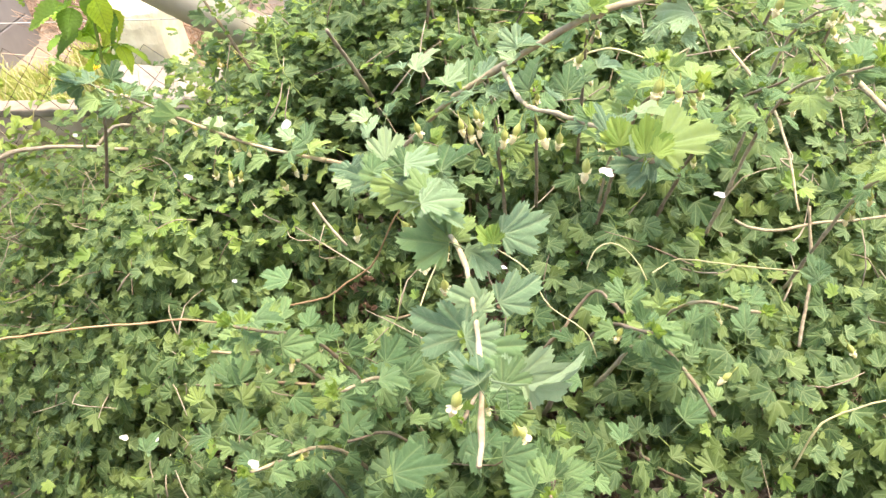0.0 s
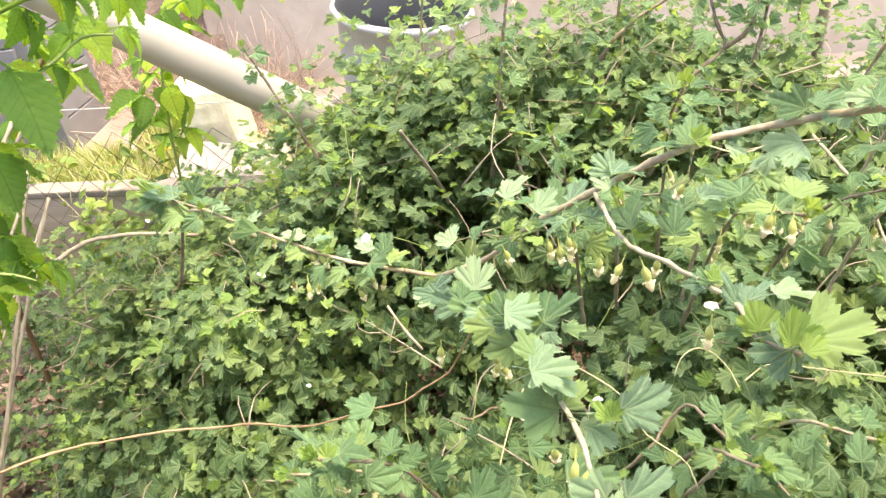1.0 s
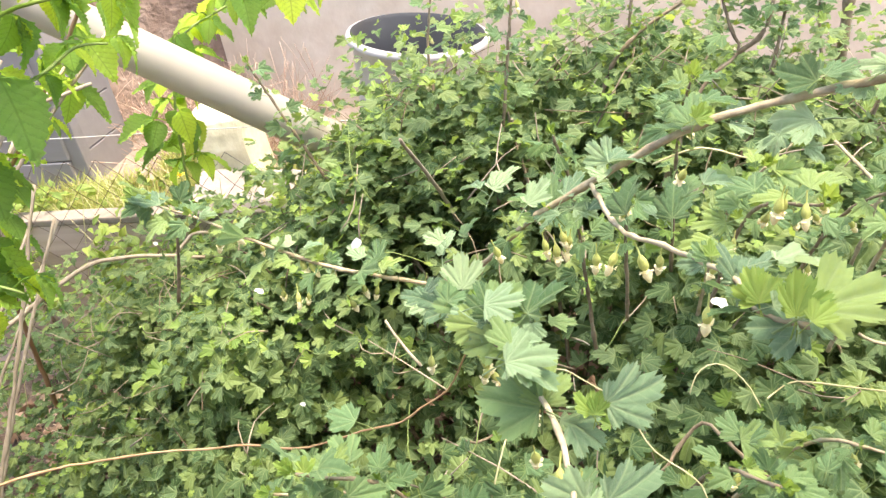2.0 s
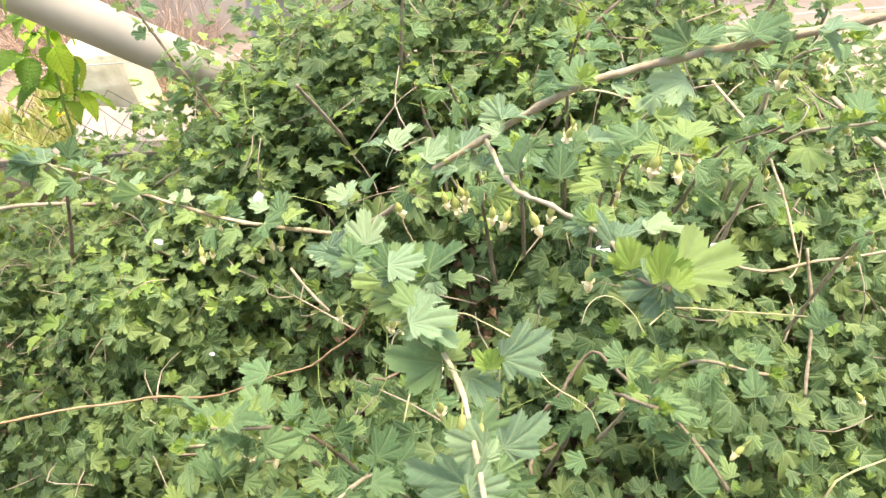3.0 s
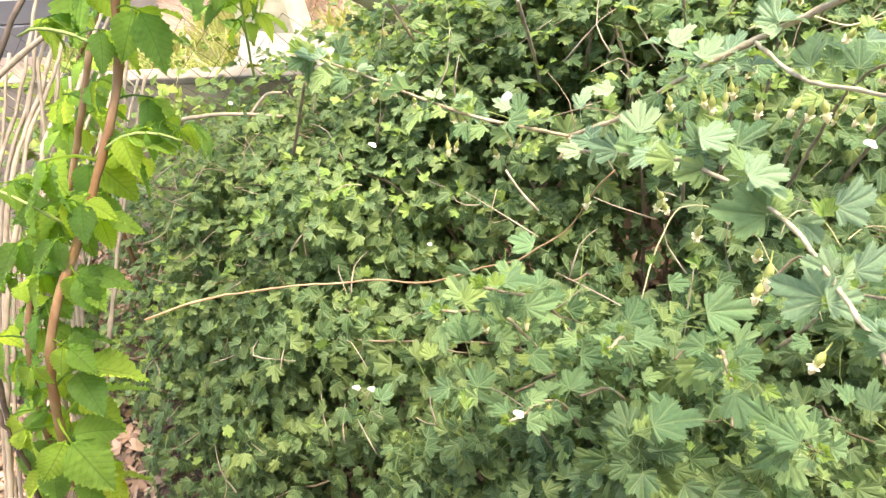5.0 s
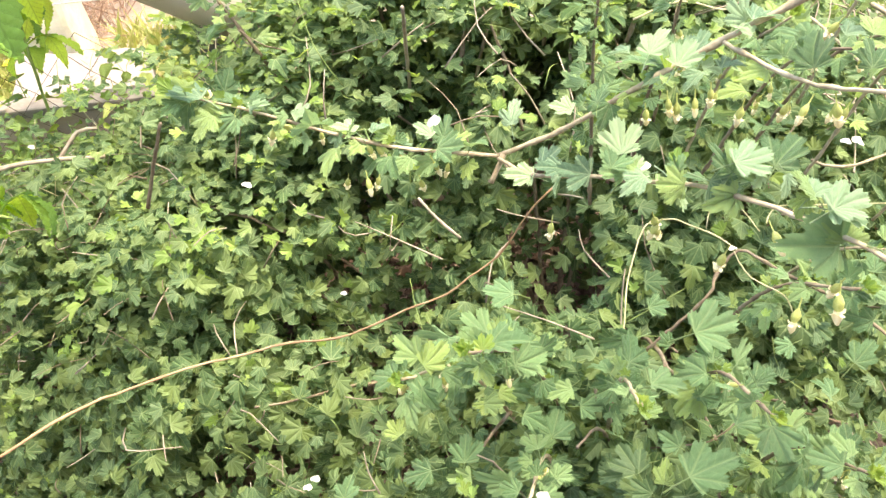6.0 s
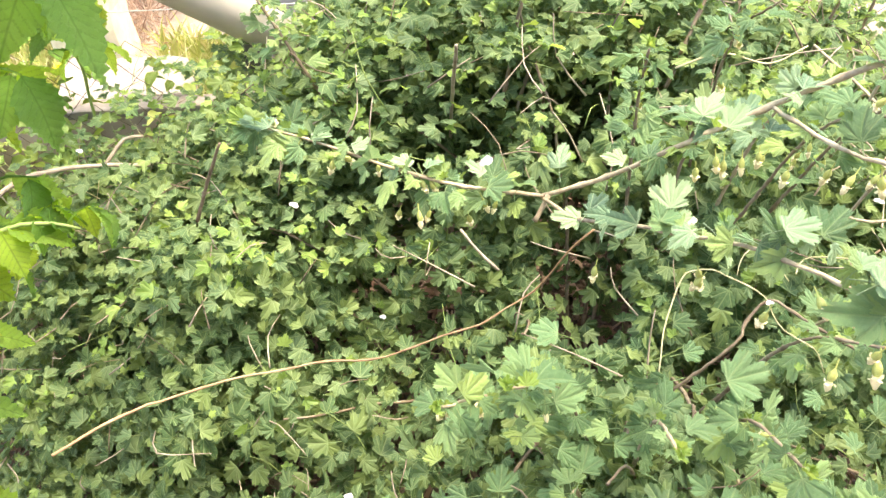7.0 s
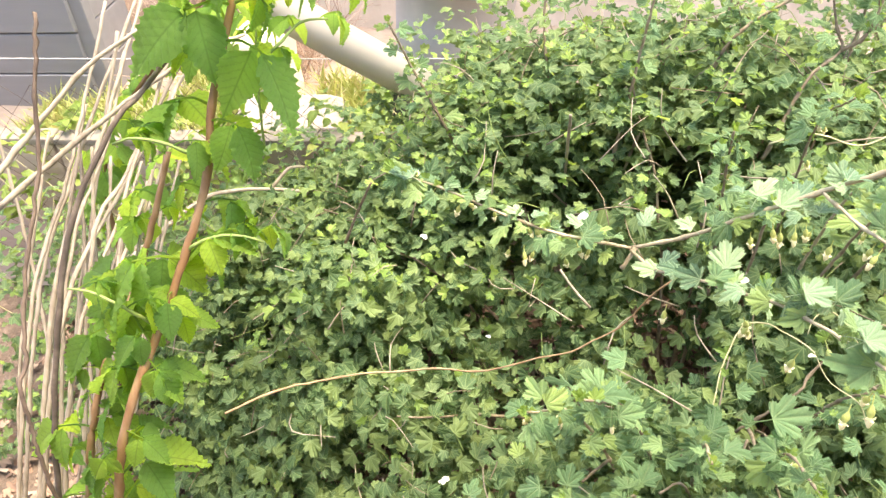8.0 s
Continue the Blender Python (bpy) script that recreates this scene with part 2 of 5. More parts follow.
def tube(pts, r0, r1, sides=6, step=0.012, knots=0.0, wobble=0.0, seed=0):
    """Verts and faces of a tapered, slightly knotty stem along the points."""
    rng = np.random.default_rng(seed)
    line = smooth_line(pts, step)
    n = len(line)
    verts, faces = [], []
    up = Vector((0.31, 0.17, 0.93)).normalized()
    next_knot = rng.integers(2, 5)
    for i, c in enumerate(line):
        d = (line[min(i + 1, n - 1)] - line[max(i - 1, 0)]).normalized()
        a = d.cross(up)
        if a.length < 0.05:
            a = d.cross(Vector((1, 0, 0)))
        a.normalize()
        b = d.cross(a)
        r = r0 + (r1 - r0) * i / max(1, n - 1)
        r *= 1 + rng.uniform(-0.07, 0.07)
        if knots and i == next_knot:
            r *= 1 + knots
            next_knot += rng.integers(3, 7)
        c = c + Vector(rng.uniform(-1, 1, 3)) * wobble
        for s in range(sides):
            an = 2 * math.pi * s / sides
            verts.append(c + a * math.cos(an) * r + b * math.sin(an) * r)
    for i in range(n - 1):
        for s in range(sides):
            q = (s + 1) % sides
            faces.append((i * sides + s, i * sides + q, (i + 1) * sides + q, (i + 1) * sides + s))
    faces.append(tuple(range(sides))[::-1])
    faces.append(tuple((n - 1) * sides + s for s in range(sides)))
    return verts, faces, line


def merge(lists):
    v, f, o = [], [], 0
    for a, b in lists:
        v += list(a)
        f += [tuple(i + o for i in q) for q in b]
        o += len(a)
    return v, f


def box(sx, sy, sz, bevel=0.004, seg=2, rough=0.0, cuts=0, seed=0):
    bm = bmesh.new()
    bmesh.ops.create_cube(bm, size=1.0)
    for v in bm.verts:
        v.co = Vector((v.co.x * sx, v.co.y * sy, v.co.z * sz))
    if cuts:
        bmesh.ops.subdivide_edges(bm, edges=bm.edges[:], cuts=cuts, use_grid_fill=True)
    if bevel:
        hard = [e for e in bm.edges if len(e.link_faces) == 2 and e.calc_face_angle(0) > 0.5]
        bmesh.ops.bevel(bm, geom=hard, offset=bevel, segments=seg, affect='EDGES', profile=0.6)
    if rough:
        for v in bm.verts:
            v.co += Vector(noise.noise_vector(v.co * 9 + Vector((seed, 0, 0)))) * rough
    return bm


# ---- leaf shapes ----
LOBES = ((-76, 0.50, 17), (-40, 0.82, 20), (0, 1.0, 20), (40, 0.82, 20), (76, 0.50, 17))
TEETH = ((-0.80, 0.80), (-0.60, 0.93), (-0.42, 0.85), (-0.24, 0.98), (-0.12, 0.92), (0.0, 1.02), (0.12, 0.92), (0.24, 0.98), (0.42, 0.85), (0.60, 0.93), (0.80, 0.80))
FEW_TEETH = ((-0.74, 0.84), (-0.48, 0.95), (-0.24, 0.87), (0.0, 1.02), (0.24, 0.87), (0.48, 0.95), (0.74, 0.84))
NO_TEETH = ((-0.6, 0.90), (0.0, 1.02), (0.6, 0.90))


def leaf_outline(level, rng):
    """Angles and reaches round a blade of three broad blunt lobes and two small basal ones, with narrow notches between them."""
    notch = rng.uniform(0.60, 0.74)
    line = [(-94.0, 0.22)]
    for q, (c, reach, half) in enumerate(LOBES):
        g = reach * rng.uniform(0.90, 1.10)
        teeth = (TEETH if abs(c) < 70 else FEW_TEETH) if level == 2 else (FEW_TEETH if abs(c) < 70 else NO_TEETH) if level == 1 else NO_TEETH
        for u, k in teeth:
            line.append((c + u * half + rng.uniform(-0.6, 0.6), g * (k + rng.uniform(-0.025, 0.025))))
        if q < 4:
            line.append((0.5 * (c + half + LOBES[q + 1][0] - LOBES[q + 1][2]), notch * 0.5 * (reach + LOBES[q + 1][1]) * rng.uniform(0.92, 1.08)))
    return line + [(94.0, 0.22)]


def lobed_leaf(level, rings, seed, petiole=True, curl=0.18):
    """A gooseberry leaf of length 1, bluntly lobed and toothed; its origin is the petiole's foot."""
    rng = np.random.default_rng(seed)
    wide, skew = rng.uniform(0.86, 1.02), rng.uniform(-0.08, 0.08)
    line = leaf_outline(level, rng)
    n = len(line)
    pet = 0.55 if petiole else 0.25
    verts, blade, faces = [Vector((0, pet, 0))], [(0, 0, 0)], []
    cup, tip, fold, twist = rng.uniform(0.0, 0.10), rng.uniform(-0.42, 0.12), rng.uniform(-0.05, 0.55), rng.uniform(-0.35, 0.35)
    ph0, frill = rng.uniform(0, 6.28), rng.uniform(0.03, 0.09)
    for f in rings:
        for ph, reach in line:
            near = min(abs(ph - c) for c, _, _ in LOBES)
            r = f * (reach * f + 0.72 * math.cos(radians(ph) * 0.55) * (1 - f)) * (1 + skew * ph / 60)
            x, y = wide * r * math.sin(radians(ph)), r * math.cos(radians(ph))
            z = (cup * r * min(1.0, near / 20.0) + (0.075 if level == 2 else 0.045) * r * abs(math.sin(math.pi * near / 20.0)) - curl * r * r + tip * y * abs(y) + fold * abs(x) + twist * x * y
                 + frill * math.sin(3.4 * radians(ph) + ph0) * f * f + 0.5 * frill * math.sin(9.5 * radians(ph) + 2 * ph0) * f ** 3)
            verts.append(Vector((x, y + pet, z)))
            blade.append((x / wide, y, 0))
    for k in range(n - 1):
        faces.append((0, 1 + k + 1, 1 + k))
        for q in range(len(rings) - 1):
            a, b = 1 + q * n + k, 1 + (q + 1) * n + k
            faces.append((a, a + 1, b + 1, b))
    if petiole:
        o = len(verts)
        for y, z, w in ((0, -0.16, 0.026), (0.28, -0.05, 0.020), (pet, -0.006, 0.016)):
            for an in (90, 210, 330):
                verts.append(Vector((w * math.cos(radians(an)), y, z + w * math.sin(radians(an)))))
                blade.append((0, 0, 1))
        for q in range(2):
            for s in range(3):
                a, b = o + q * 3 + s, o + q * 3 + (s + 1) % 3
                faces.append((a, b, b + 3, a + 3))
    return verts, faces, blade


def toothed_leaflet(n, seed, width=0.36):
    """A raspberry leaflet of length 1: broad, pointed, coarsely saw-edged, softly quilted."""
    rng = np.random.default_rng(seed)
    verts, blade, faces = [], [], []
    cols = (-1.0, -0.75, -0.5, -0.25, 0.0, 0.25, 0.5, 0.75, 1.0)
    bend, fold, ph0 = rng.uniform(0.10, 0.55), rng.uniform(0.05, 0.40), rng.uniform(0, 6.28)
    for i in range(n + 1):
        u = i / n
        w = width * ((math.sin(math.pi * min(1, u ** 0.68)) ** 0.85) * (1 - 0.22 * u) if 0 < u < 1 else 0.02)
        for v in cols:
            tooth = ((0.018, 0.003, -0.013)[i % 3] + 0.007 * rng.uniform(-1, 1)) * (1 if abs(v) == 1 else 0)
            x = v * (w + tooth * (0 < u < 1))
            y = u + 0.06 * abs(v) * (1 - u) + (0.02 if abs(v) == 1 and i % 3 == 0 else 0)
            pleat = 0.034 * math.cos(2 * math.pi * (u * 8.5 - abs(x) * 7.2)) * min(1, abs(v) * 2.2) * (0 < u < 1)
            z = fold * abs(x) + pleat - bend * u * u + 0.04 * math.sin(5 * u + 3 * v + ph0) * abs(v)
            verts.append(Vector((x, y, z)))
            blade.append((x, y, 0))
    c = len(cols)
    for i in range(n):
        for k in range(c - 1):
            a = i * c + k
            faces.append((a, a + 1, a + c + 1, a + c))
    return verts, faces, blade


def as_mesh(name, tpl, mat):
    v, f, ve = tpl
    me = bpy.data.meshes.new(name)
    me.from_pydata([tuple(q) for q in v], [], f)
    me.materials.append(mat)
    set_blade(me, ve)
    me.polygons.foreach_set("use_smooth", np.full(len(me.polygons), True))
    return me


BIG = [lobed_leaf(2, (0.30, 0.58, 0.82, 1.0), s, curl=(0.05, 0.18, 0.1, 0.25, 0.0, 0.15, 0.3, 0.08)[s]) for s in range(8)]
BIG_MESH = [as_mesh("leaf", t, M_MATURE) for t in BIG]
BLUISH_MESH = [as_mesh("leaf", t, M_BLUISH) for t in BIG]
YOUNG_MESH = [as_mesh("leaf", lobed_leaf(2, (0.4, 0.8, 1.0), 20 + s, curl=-0.3), M_YOUNG) for s in range(4)]
MID = [lobed_leaf(1, (0.55, 1.0), 40 + s, curl=c) for s, c in enumerate((0.1, 0.2, 0.3, 0.15, 0.25, 0.05, 0.35, 0.2))]
FINE = [lobed_leaf(2, (0.55, 1.0), 80 + s, curl=c) for s, c in enumerate((0.1, 0.2, 0.3, 0.15, 0.0, 0.25, 0.35, 0.05))]
LOW = [lobed_leaf(0, (1.0,), 120 + s, petiole=False, curl=c) for s, c in enumerate((0.1, 0.3, 0.0, 0.2))]
SMALL = [lobed_leaf(1, (0.60, 1.0), 60 + s, petiole=False, curl=c) for s, c in enumerate((0.1, 0.2, 0.3, 0.0, 0.25, 0.15))]


def leaf_pose(foot, tip, normal, size):
    """Places a leaf with its foot at a point, its blade pointing along tip and its face along normal."""
    y = Vector(tip).normalized()
    z = Vector(normal)
    z = (z - y * z.dot(y))
    if z.length < 1e-3:
        z = y.orthogonal()
    z.normalize()
    x = y.cross(z)
    m = Matrix((x, y, z)).transposed().to_4x4()
    return Matrix.Translation(foot) @ m @ Matrix.Diagonal((size, size, size, 1))


class Pile:
    """Many leaves joined into one mesh."""

    def __init__(self):
        self.v, self.f, self.a, self.n = [], [], [], 0
        self.cache = {}

    def add(self, tpl, m):
        key = id(tpl)
        if key not in self.cache:
            v, f, a = tpl
            self.cache[key] = (np.array([tuple(q) for q in v]), f, a)
        v, f, a = self.cache[key]
        r = np.array(m)
        self.v.append(v @ r[:3, :3].T + r[:3, 3])
        n = self.n
        self.f += [tuple(i + n for i in q) for q in f]
        self.a += a
        self.n += len(v)

    def put(self, name, mat, parent=None, label=""):
        return put(name, np.concatenate(self.v).tolist(), self.f, mat, parent, label, vein=self.a)


def jitter(v, k, rng=RNG):
    return (Vector(v) + Vector(rng.normal(0, k, 3).tolist())).normalized()


# ---- ground ----
YARD = 0.42      # level of the yard behind the edging


def ground_height(x, y):
    step = min(1.0, max(0.0, (y - 1.80) / 0.03))
    h = YARD * step + 0.03 * noise.noise(Vector((x * 1.3, y * 1.3, 0))) + 0.012 * noise.noise(Vector((x * 6, y * 6, 3)))
    return h


def build_ground():
    xs = np.concatenate([[-60, -20, -8, -4], np.linspace(-2.6, 2.6, 66), [4, 8, 20, 60]])
    ys = np.concatenate([[-60, -20, -6, -2], np.linspace(-0.6, 3.4, 70), [5, 9, 20, 60]])
    verts = [(x, y, ground_height(x, y)) for y in ys for x in xs]
    w = len(xs)
    faces = [(j * w + i, j * w + i + 1, (j + 1) * w + i + 1, (j + 1) * w + i) for j in range(len(ys) - 1) for i in range(w - 1)]
    idx = [1 if ys[j] > 1.8 else 0 for j in range(len(ys) - 1) for i in range(w - 1)]
    g = put("ground", verts, faces, None, mats=[M_SOIL, M_SAND], mat_index=idx)
    tagged(g, "brown garden soil stepping up to a pale sandy yard", "ground", kind="structure")


build_ground()


def build_wall():
    bm = box(6.4, 0.22, 2.4, 0.01)
    for v in bm.verts:
        v.co += Vector((1.83, 3.05, 1.45))
    w = part("wall_north", bm, M_WALL)
    tagged(w, "beige plastered house wall behind the yard", "wall", kind="structure")


build_wall()


def build_bank():
    """A low bank of reddish earth that closes the yard beyond the wall's end."""
    xs, ys = np.linspace(-5.5, -1.30, 60), np.linspace(2.72, 4.6, 34)
    verts = []
    for y in ys:
        for x in xs:
            u = min(1.0, max(0.0, (y - 2.72) / 0.75))
            verts.append((x, y, YARD - 0.03 + 1.15 * u * u * (3 - 2 * u) + 0.10 * u * noise.noise(Vector((x * 2.2, y * 2.2, 7))) + 0.03 * u * noise.noise(Vector((x * 9, y * 9, 2)))))
    w = len(xs)
    faces = [(j * w + i, j * w + i + 1, (j + 1) * w + i + 1, (j + 1) * w + i) for j in range(len(ys) - 1) for i in range(w - 1)]
    tagged(put("earth_bank", verts, faces, M_BANK), "reddish-brown earth bank overgrown with dead stalks", "bank", kind="structure")


build_bank()


# Unseen wall, added to cut sky light on the bush's near side.
def build_sky_block():
    bm = box(9.0, 0.25, 3.2, 0.01)
    for v in bm.verts:
        v.co += Vector((0.5, -1.55, 1.55))
    w = part("sky_block_wall", bm, M_SKY_BLOCK)
    tagged(w, "plain grey unseen wall added to hold back sky light", "wall", kind="structure")


build_sky_block()


def build_shed():
    shed = group_at("shed", -2.32, 2.30, YARD, "dark grey plank shed side behind the canes", "shed")
    y0 = 2.30
    for k in range(9):
        bm = box(1.15, 0.024, 0.148, 0.004, 1, 0.002, 1, k)
        for v in bm.verts:
            v.co += Vector((-2.32 + 0.004 * (k % 3), y0 + 0.003 * (k % 2), 0.46 + 0.152 * k))
        keep(part("plank", bm, M_SHED), shed)
    for x in (-2.90, -1.725):
        bm = box(0.07, 0.05, 1.45, 0.005)
        for v in bm.verts:
            v.co += Vector((x, y0 + 0.03, 1.08))
        keep(part("corner_post", bm, M_SHED), shed)
    bm = box(1.3, 0.44, 0.05, 0.005)
    for v in bm.verts:
        v.co += Vector((-2.32, y0 + 0.19, 1.83))
    keep(part("roof", bm, M_SHED), shed)
    bm = box(1.15, 0.03, 1.4, 0.004)
    for v in bm.verts:
        v.co += Vector((-2.32, y0 + 0.36, 1.08))
    keep(part("back_wall", bm, M_SHED), shed)
    for x in (-2.885, -1.74):
        for k in range(9):
            bm = box(0.022, 0.27, 0.148, 0.003, 1, 0.002, 1, 20 + k)
            for v in bm.verts:
                v.co += Vector((x, y0 + 0.20, 0.46 + 0.152 * k))
            keep(part("side_plank", bm, M_SHED), shed)


build_shed()


def build_edging():
    ed = group_at("garden_edging", -0.6, 1.79, 0.0, "low pinkish-beige edging wall with a pale worn coping", "edging")
    x = -2.6
    i = 0
    while x < 2.4:
        w = 1.0 + 0.2 * (i % 3)
        bm = box(w - 0.006, 0.035, 0.60, 0.004, 1, 0.004, 3, i)
        for v in bm.verts:
            v.co += Vector((x + w / 2, 1.785 + 0.004 * (i % 2), 0.27))
        keep(part("panel", bm, M_BOARD), ed)
        bm = box(w - 0.004, 0.06, 0.022, 0.006, 2, 0.006, 3, i + 7)
        for v in bm.verts:
            v.co += Vector((x + w / 2, 1.795, 0.582))
        keep(part("coping", bm, M_BOARDTOP, label="pale worn concrete coping"), ed)
        x += w
        i += 1


build_edging()


def build_pipe():
    pipe = group_at("drain_pipe", -0.1, 1.70, 0.56, "off-white plastic drain pipe sloping down behind the bush", "pipe")

    def c(x):
        return Vector((x, 1.73 + 0.3 * x, 0.487 - 0.805 * x))
    a, b = c(-1.80), c(-0.10)
    d = (b - a).normalized()
    side = d.cross(Vector((0, 1, 0))).normalized()
    other = d.cross(side).normalized()
    verts, faces = [], []
    n = 28
    for r, pts in ((0.044, [a, a.lerp(b, 0.33), a.lerp(b, 0.66), b]), (0.040, [b, a.lerp(b, 0.5), a, a])):
        for q in pts[:4] if r > 0.042 else pts[:3]:
            for s in range(n):
                an = 2 * math.pi * s / n
                verts.append(q + side * math.cos(an) * r + other * math.sin(an) * r)
    rows = len(verts) // n
    for i in range(rows - 1):
        for s in range(n):
            q = (s + 1) % n
            faces.append((i * n + s, i * n + q, (i + 1) * n + q, (i + 1) * n + s))
    keep(put("pipe_body", verts, faces, M_PIPE), pipe)


build_pipe()


def build_post():
    bm = box(0.20, 0.17, 0.34, 0.018, 2, 0.014, 5, 3)
    for v in bm.verts:
        v.co += Vector((-1.09, 2.28, YARD + 0.11))
    p = part("concrete_post", bm, M_CREAM, smooth=False)
    tagged(p, "squat cream limewashed block propping the pipe", "post")
    bm = box(0.34, 0.24, 0.045, 0.015, 2, 0.014, 5, 9)
    for v in bm.verts:
        v.co = Matrix.Rotation(0.25, 3, 'Z') @ v.co + Vector((-0.95, 2.05, YARD + 0.085 - 0.16 * v.co.x))
    s = part("stone_slab", bm, M_STONE)
    tagged(s, "flat white broken stone slab lying on the yard", "stone")


build_post()


def build_tub():
    tub = group_at("plastic_tub", -0.49, 2.40, YARD, "round grey plastic tub leaning sideways, black inside", "tub")
    prof_out = [(0.165, 0.0), (0.172, 0.01), (0.195, 0.30), (0.205, 0.44), (0.222, 0.45), (0.228, 0.462), (0.224, 0.474), (0.212, 0.478)]
    prof_in = [(0.212, 0.478), (0.204, 0.465), (0.190, 0.30), (0.166, 0.02), (0.0, 0.018)]
    n = 48
    for name, prof, mat, lab in (("tub_wall", prof_out, M_TUB, ""), ("tub_inside", prof_in, M_TUBIN, "black inside of the tub")):
        verts, faces = [], []
        for r, z in prof:
            for s in range(n):
                an = 2 * math.pi * s / n
                verts.append(Vector((-0.49, 2.40, YARD + 0.005)) + Matrix.Rotation(radians(9), 3, 'Y') @ Vector((r * math.cos(an), r * math.sin(an), z * 0.92)))
        for i in range(len(prof) - 1):
            for s in range(n):
                q = (s + 1) % n
                faces.append((i * n + s, i * n + q, (i + 1) * n + q, (i + 1) * n + s))
        keep(put(name, verts, faces, mat, label=lab), tub)


build_tub()


# Narrow black round form standing in for a dark spot beside the tub.
def build_black_upright():
    pot = group_at("black_upright", -0.605, 2.12, YARD, "narrow upright black round form beside the tub", "pot")
    prof = [(0.040, 0.0), (0.052, 0.20), (0.056, 0.205), (0.057, 0.235), (0.052, 0.237), (0.048, 0.21), (0.037, 0.02), (0.0, 0.02)]
    n = 28
    verts, faces = [], []
    for r, z in prof:
        for k in range(n):
            an = 2 * math.pi * k / n
            verts.append(Vector((-0.605 + r * math.cos(an), 2.12 + r * math.sin(an), YARD + z)))
    for i in range(len(prof) - 1):
        for k in range(n):
            q = (k + 1) % n
            faces.append((i * n + k, i * n + q, (i + 1) * n + q, (i + 1) * n + k))
    keep(put("black_upright_wall", verts, faces, M_TUBIN), pot)


build_black_upright()


def build_fence():
    """Old chain link in front of the edging, a coated tension wire behind it."""
    f = group_at("chain_link_fence", -1.2, 1.755, 0.2, "sagging rusty chain-link netting along the edging", "fence")
    for x0, x1 in ((-2.3, -0.75), (0.55, 1.6)):
        x = x0
        k = 0
        while x < x1:
            pts = []
            z = 0.12
            s = 1 if k % 2 == 0 else -1
            i = 0
            while z < 0.78:
                pts.append((x + 0.0235 * s * (1 if i % 2 else -1), 1.752 + 0.004 * (1 if i % 2 else -1) + 0.01 * noise.noise(Vector((x, z, 0))), z))
                z += 0.047
                i += 1
            verts, faces = [], []
            for q in pts:
                for an in (0, 120, 240):
                    verts.append((q[0] + 0.0011 * math.cos(radians(an)), q[1] + 0.0011 * math.sin(radians(an)), q[2]))
            for i in range(len(pts) - 1):
                for a in range(3):
                    b = (a + 1) % 3
                    faces.append((i * 3 + a, i * 3 + b, i * 3 + 3 + b, i * 3 + 3 + a))
            keep(put("wire", verts, faces, M_RUST), f)
            x += 0.047
            k += 1
    v, fc, _ = tube([(-2.6, 1.86, 0.81), (-1.2, 1.862, 0.798), (0.2, 1.858, 0.80), (2.0, 1.864, 0.81)], 0.0015, 0.0015, 6, 0.2)
    w = put("tension_wire", v, fc, M_WPIPE)
    tagged(w, "white coated wire strung level across the yard", "wire")
    for x in (-2.6, 2.0):
        bm = box(0.05, 0.05, 0.5, 0.004)
        for q in bm.verts:
            q.co += Vector((x, 1.88, YARD + 0.22))
        tagged(part("fence_post", bm, M_TWIG), "short brown stake holding the tension wire", "post", "wire stakes")


build_fence()


# ---- bush crown ----
CROWN_X = (-1.2, -0.9, -0.6, -0.3, 0.0, 0.3, 0.6, 0.9)
CROWN_Y = (0.30, 0.45, 0.60, 0.75, 0.90, 1.05, 1.20, 1.40, 1.65)
CROWN = (
    (0.00, 0.00, 0.00, 0.15, 0.78, 0.58, 0.47, 0.40),
    (0.00, 0.00, 0.08, 0.45, 0.92, 0.66, 0.54, 0.45),
    (0.00, 0.05, 0.20, 0.66, 0.92, 0.70, 0.62, 0.50),
    (0.00, 0.16, 0.40, 0.60, 0.80, 0.78, 0.70, 0.58),
    (0.03, 0.30, 0.58, 0.62, 0.76, 0.86, 0.80, 0.66),
    (0.12, 0.46, 0.72, 0.78, 0.94, 0.96, 0.88, 0.74),
    (0.32, 0.63, 0.72, 0.94, 1.07, 1.08, 0.92, 0.72),
    (0.50, 0.63, 0.75, 1.01, 1.09, 1.10, 0.96, 0.78),
    (0.42, 0.56, 0.69, 0.95, 1.02, 0.99, 0.88, 0.72),
)


def crown_height(x, y):
    i = int(np.clip(np.searchsorted(CROWN_X, x) - 1, 0, len(CROWN_X) - 2))
    j = int(np.clip(np.searchsorted(CROWN_Y, y) - 1, 0, len(CROWN_Y) - 2))
    u = min(1.0, max(0.0, (x - CROWN_X[i]) / (CROWN_X[i + 1] - CROWN_X[i])))
    v = min(1.0, max(0.0, (y - CROWN_Y[j]) / (CROWN_Y[j + 1] - CROWN_Y[j])))
    u, v = u * u * (3 - 2 * u), v * v * (3 - 2 * v)
    h = ((CROWN[j][i] * (1 - u) + CROWN[j][i + 1] * u) * (1 - v) + (CROWN[j + 1][i] * (1 - u) + CROWN[j + 1][i + 1] * u) * v)
    return h + 0.05 * noise.noise(Vector((x * 5, y * 5, 1.7))) + 0.03 * noise.noise(Vector((x * 12, y * 12, 5)))


def crown_normal(x, y):
    e = 0.03
    return Vector(((crown_height(x - e, y) - crown_height(x + e, y)) / (2 * e), (crown_height(x, y - e) - crown_height(x, y + e)) / (2 * e), 1)).normalized()


BUSH = group_at("gooseberry_bush", 0.0, 1.0, 0.0, "spreading gooseberry bush with lobed green leaves and small pendant flowers", "bush")


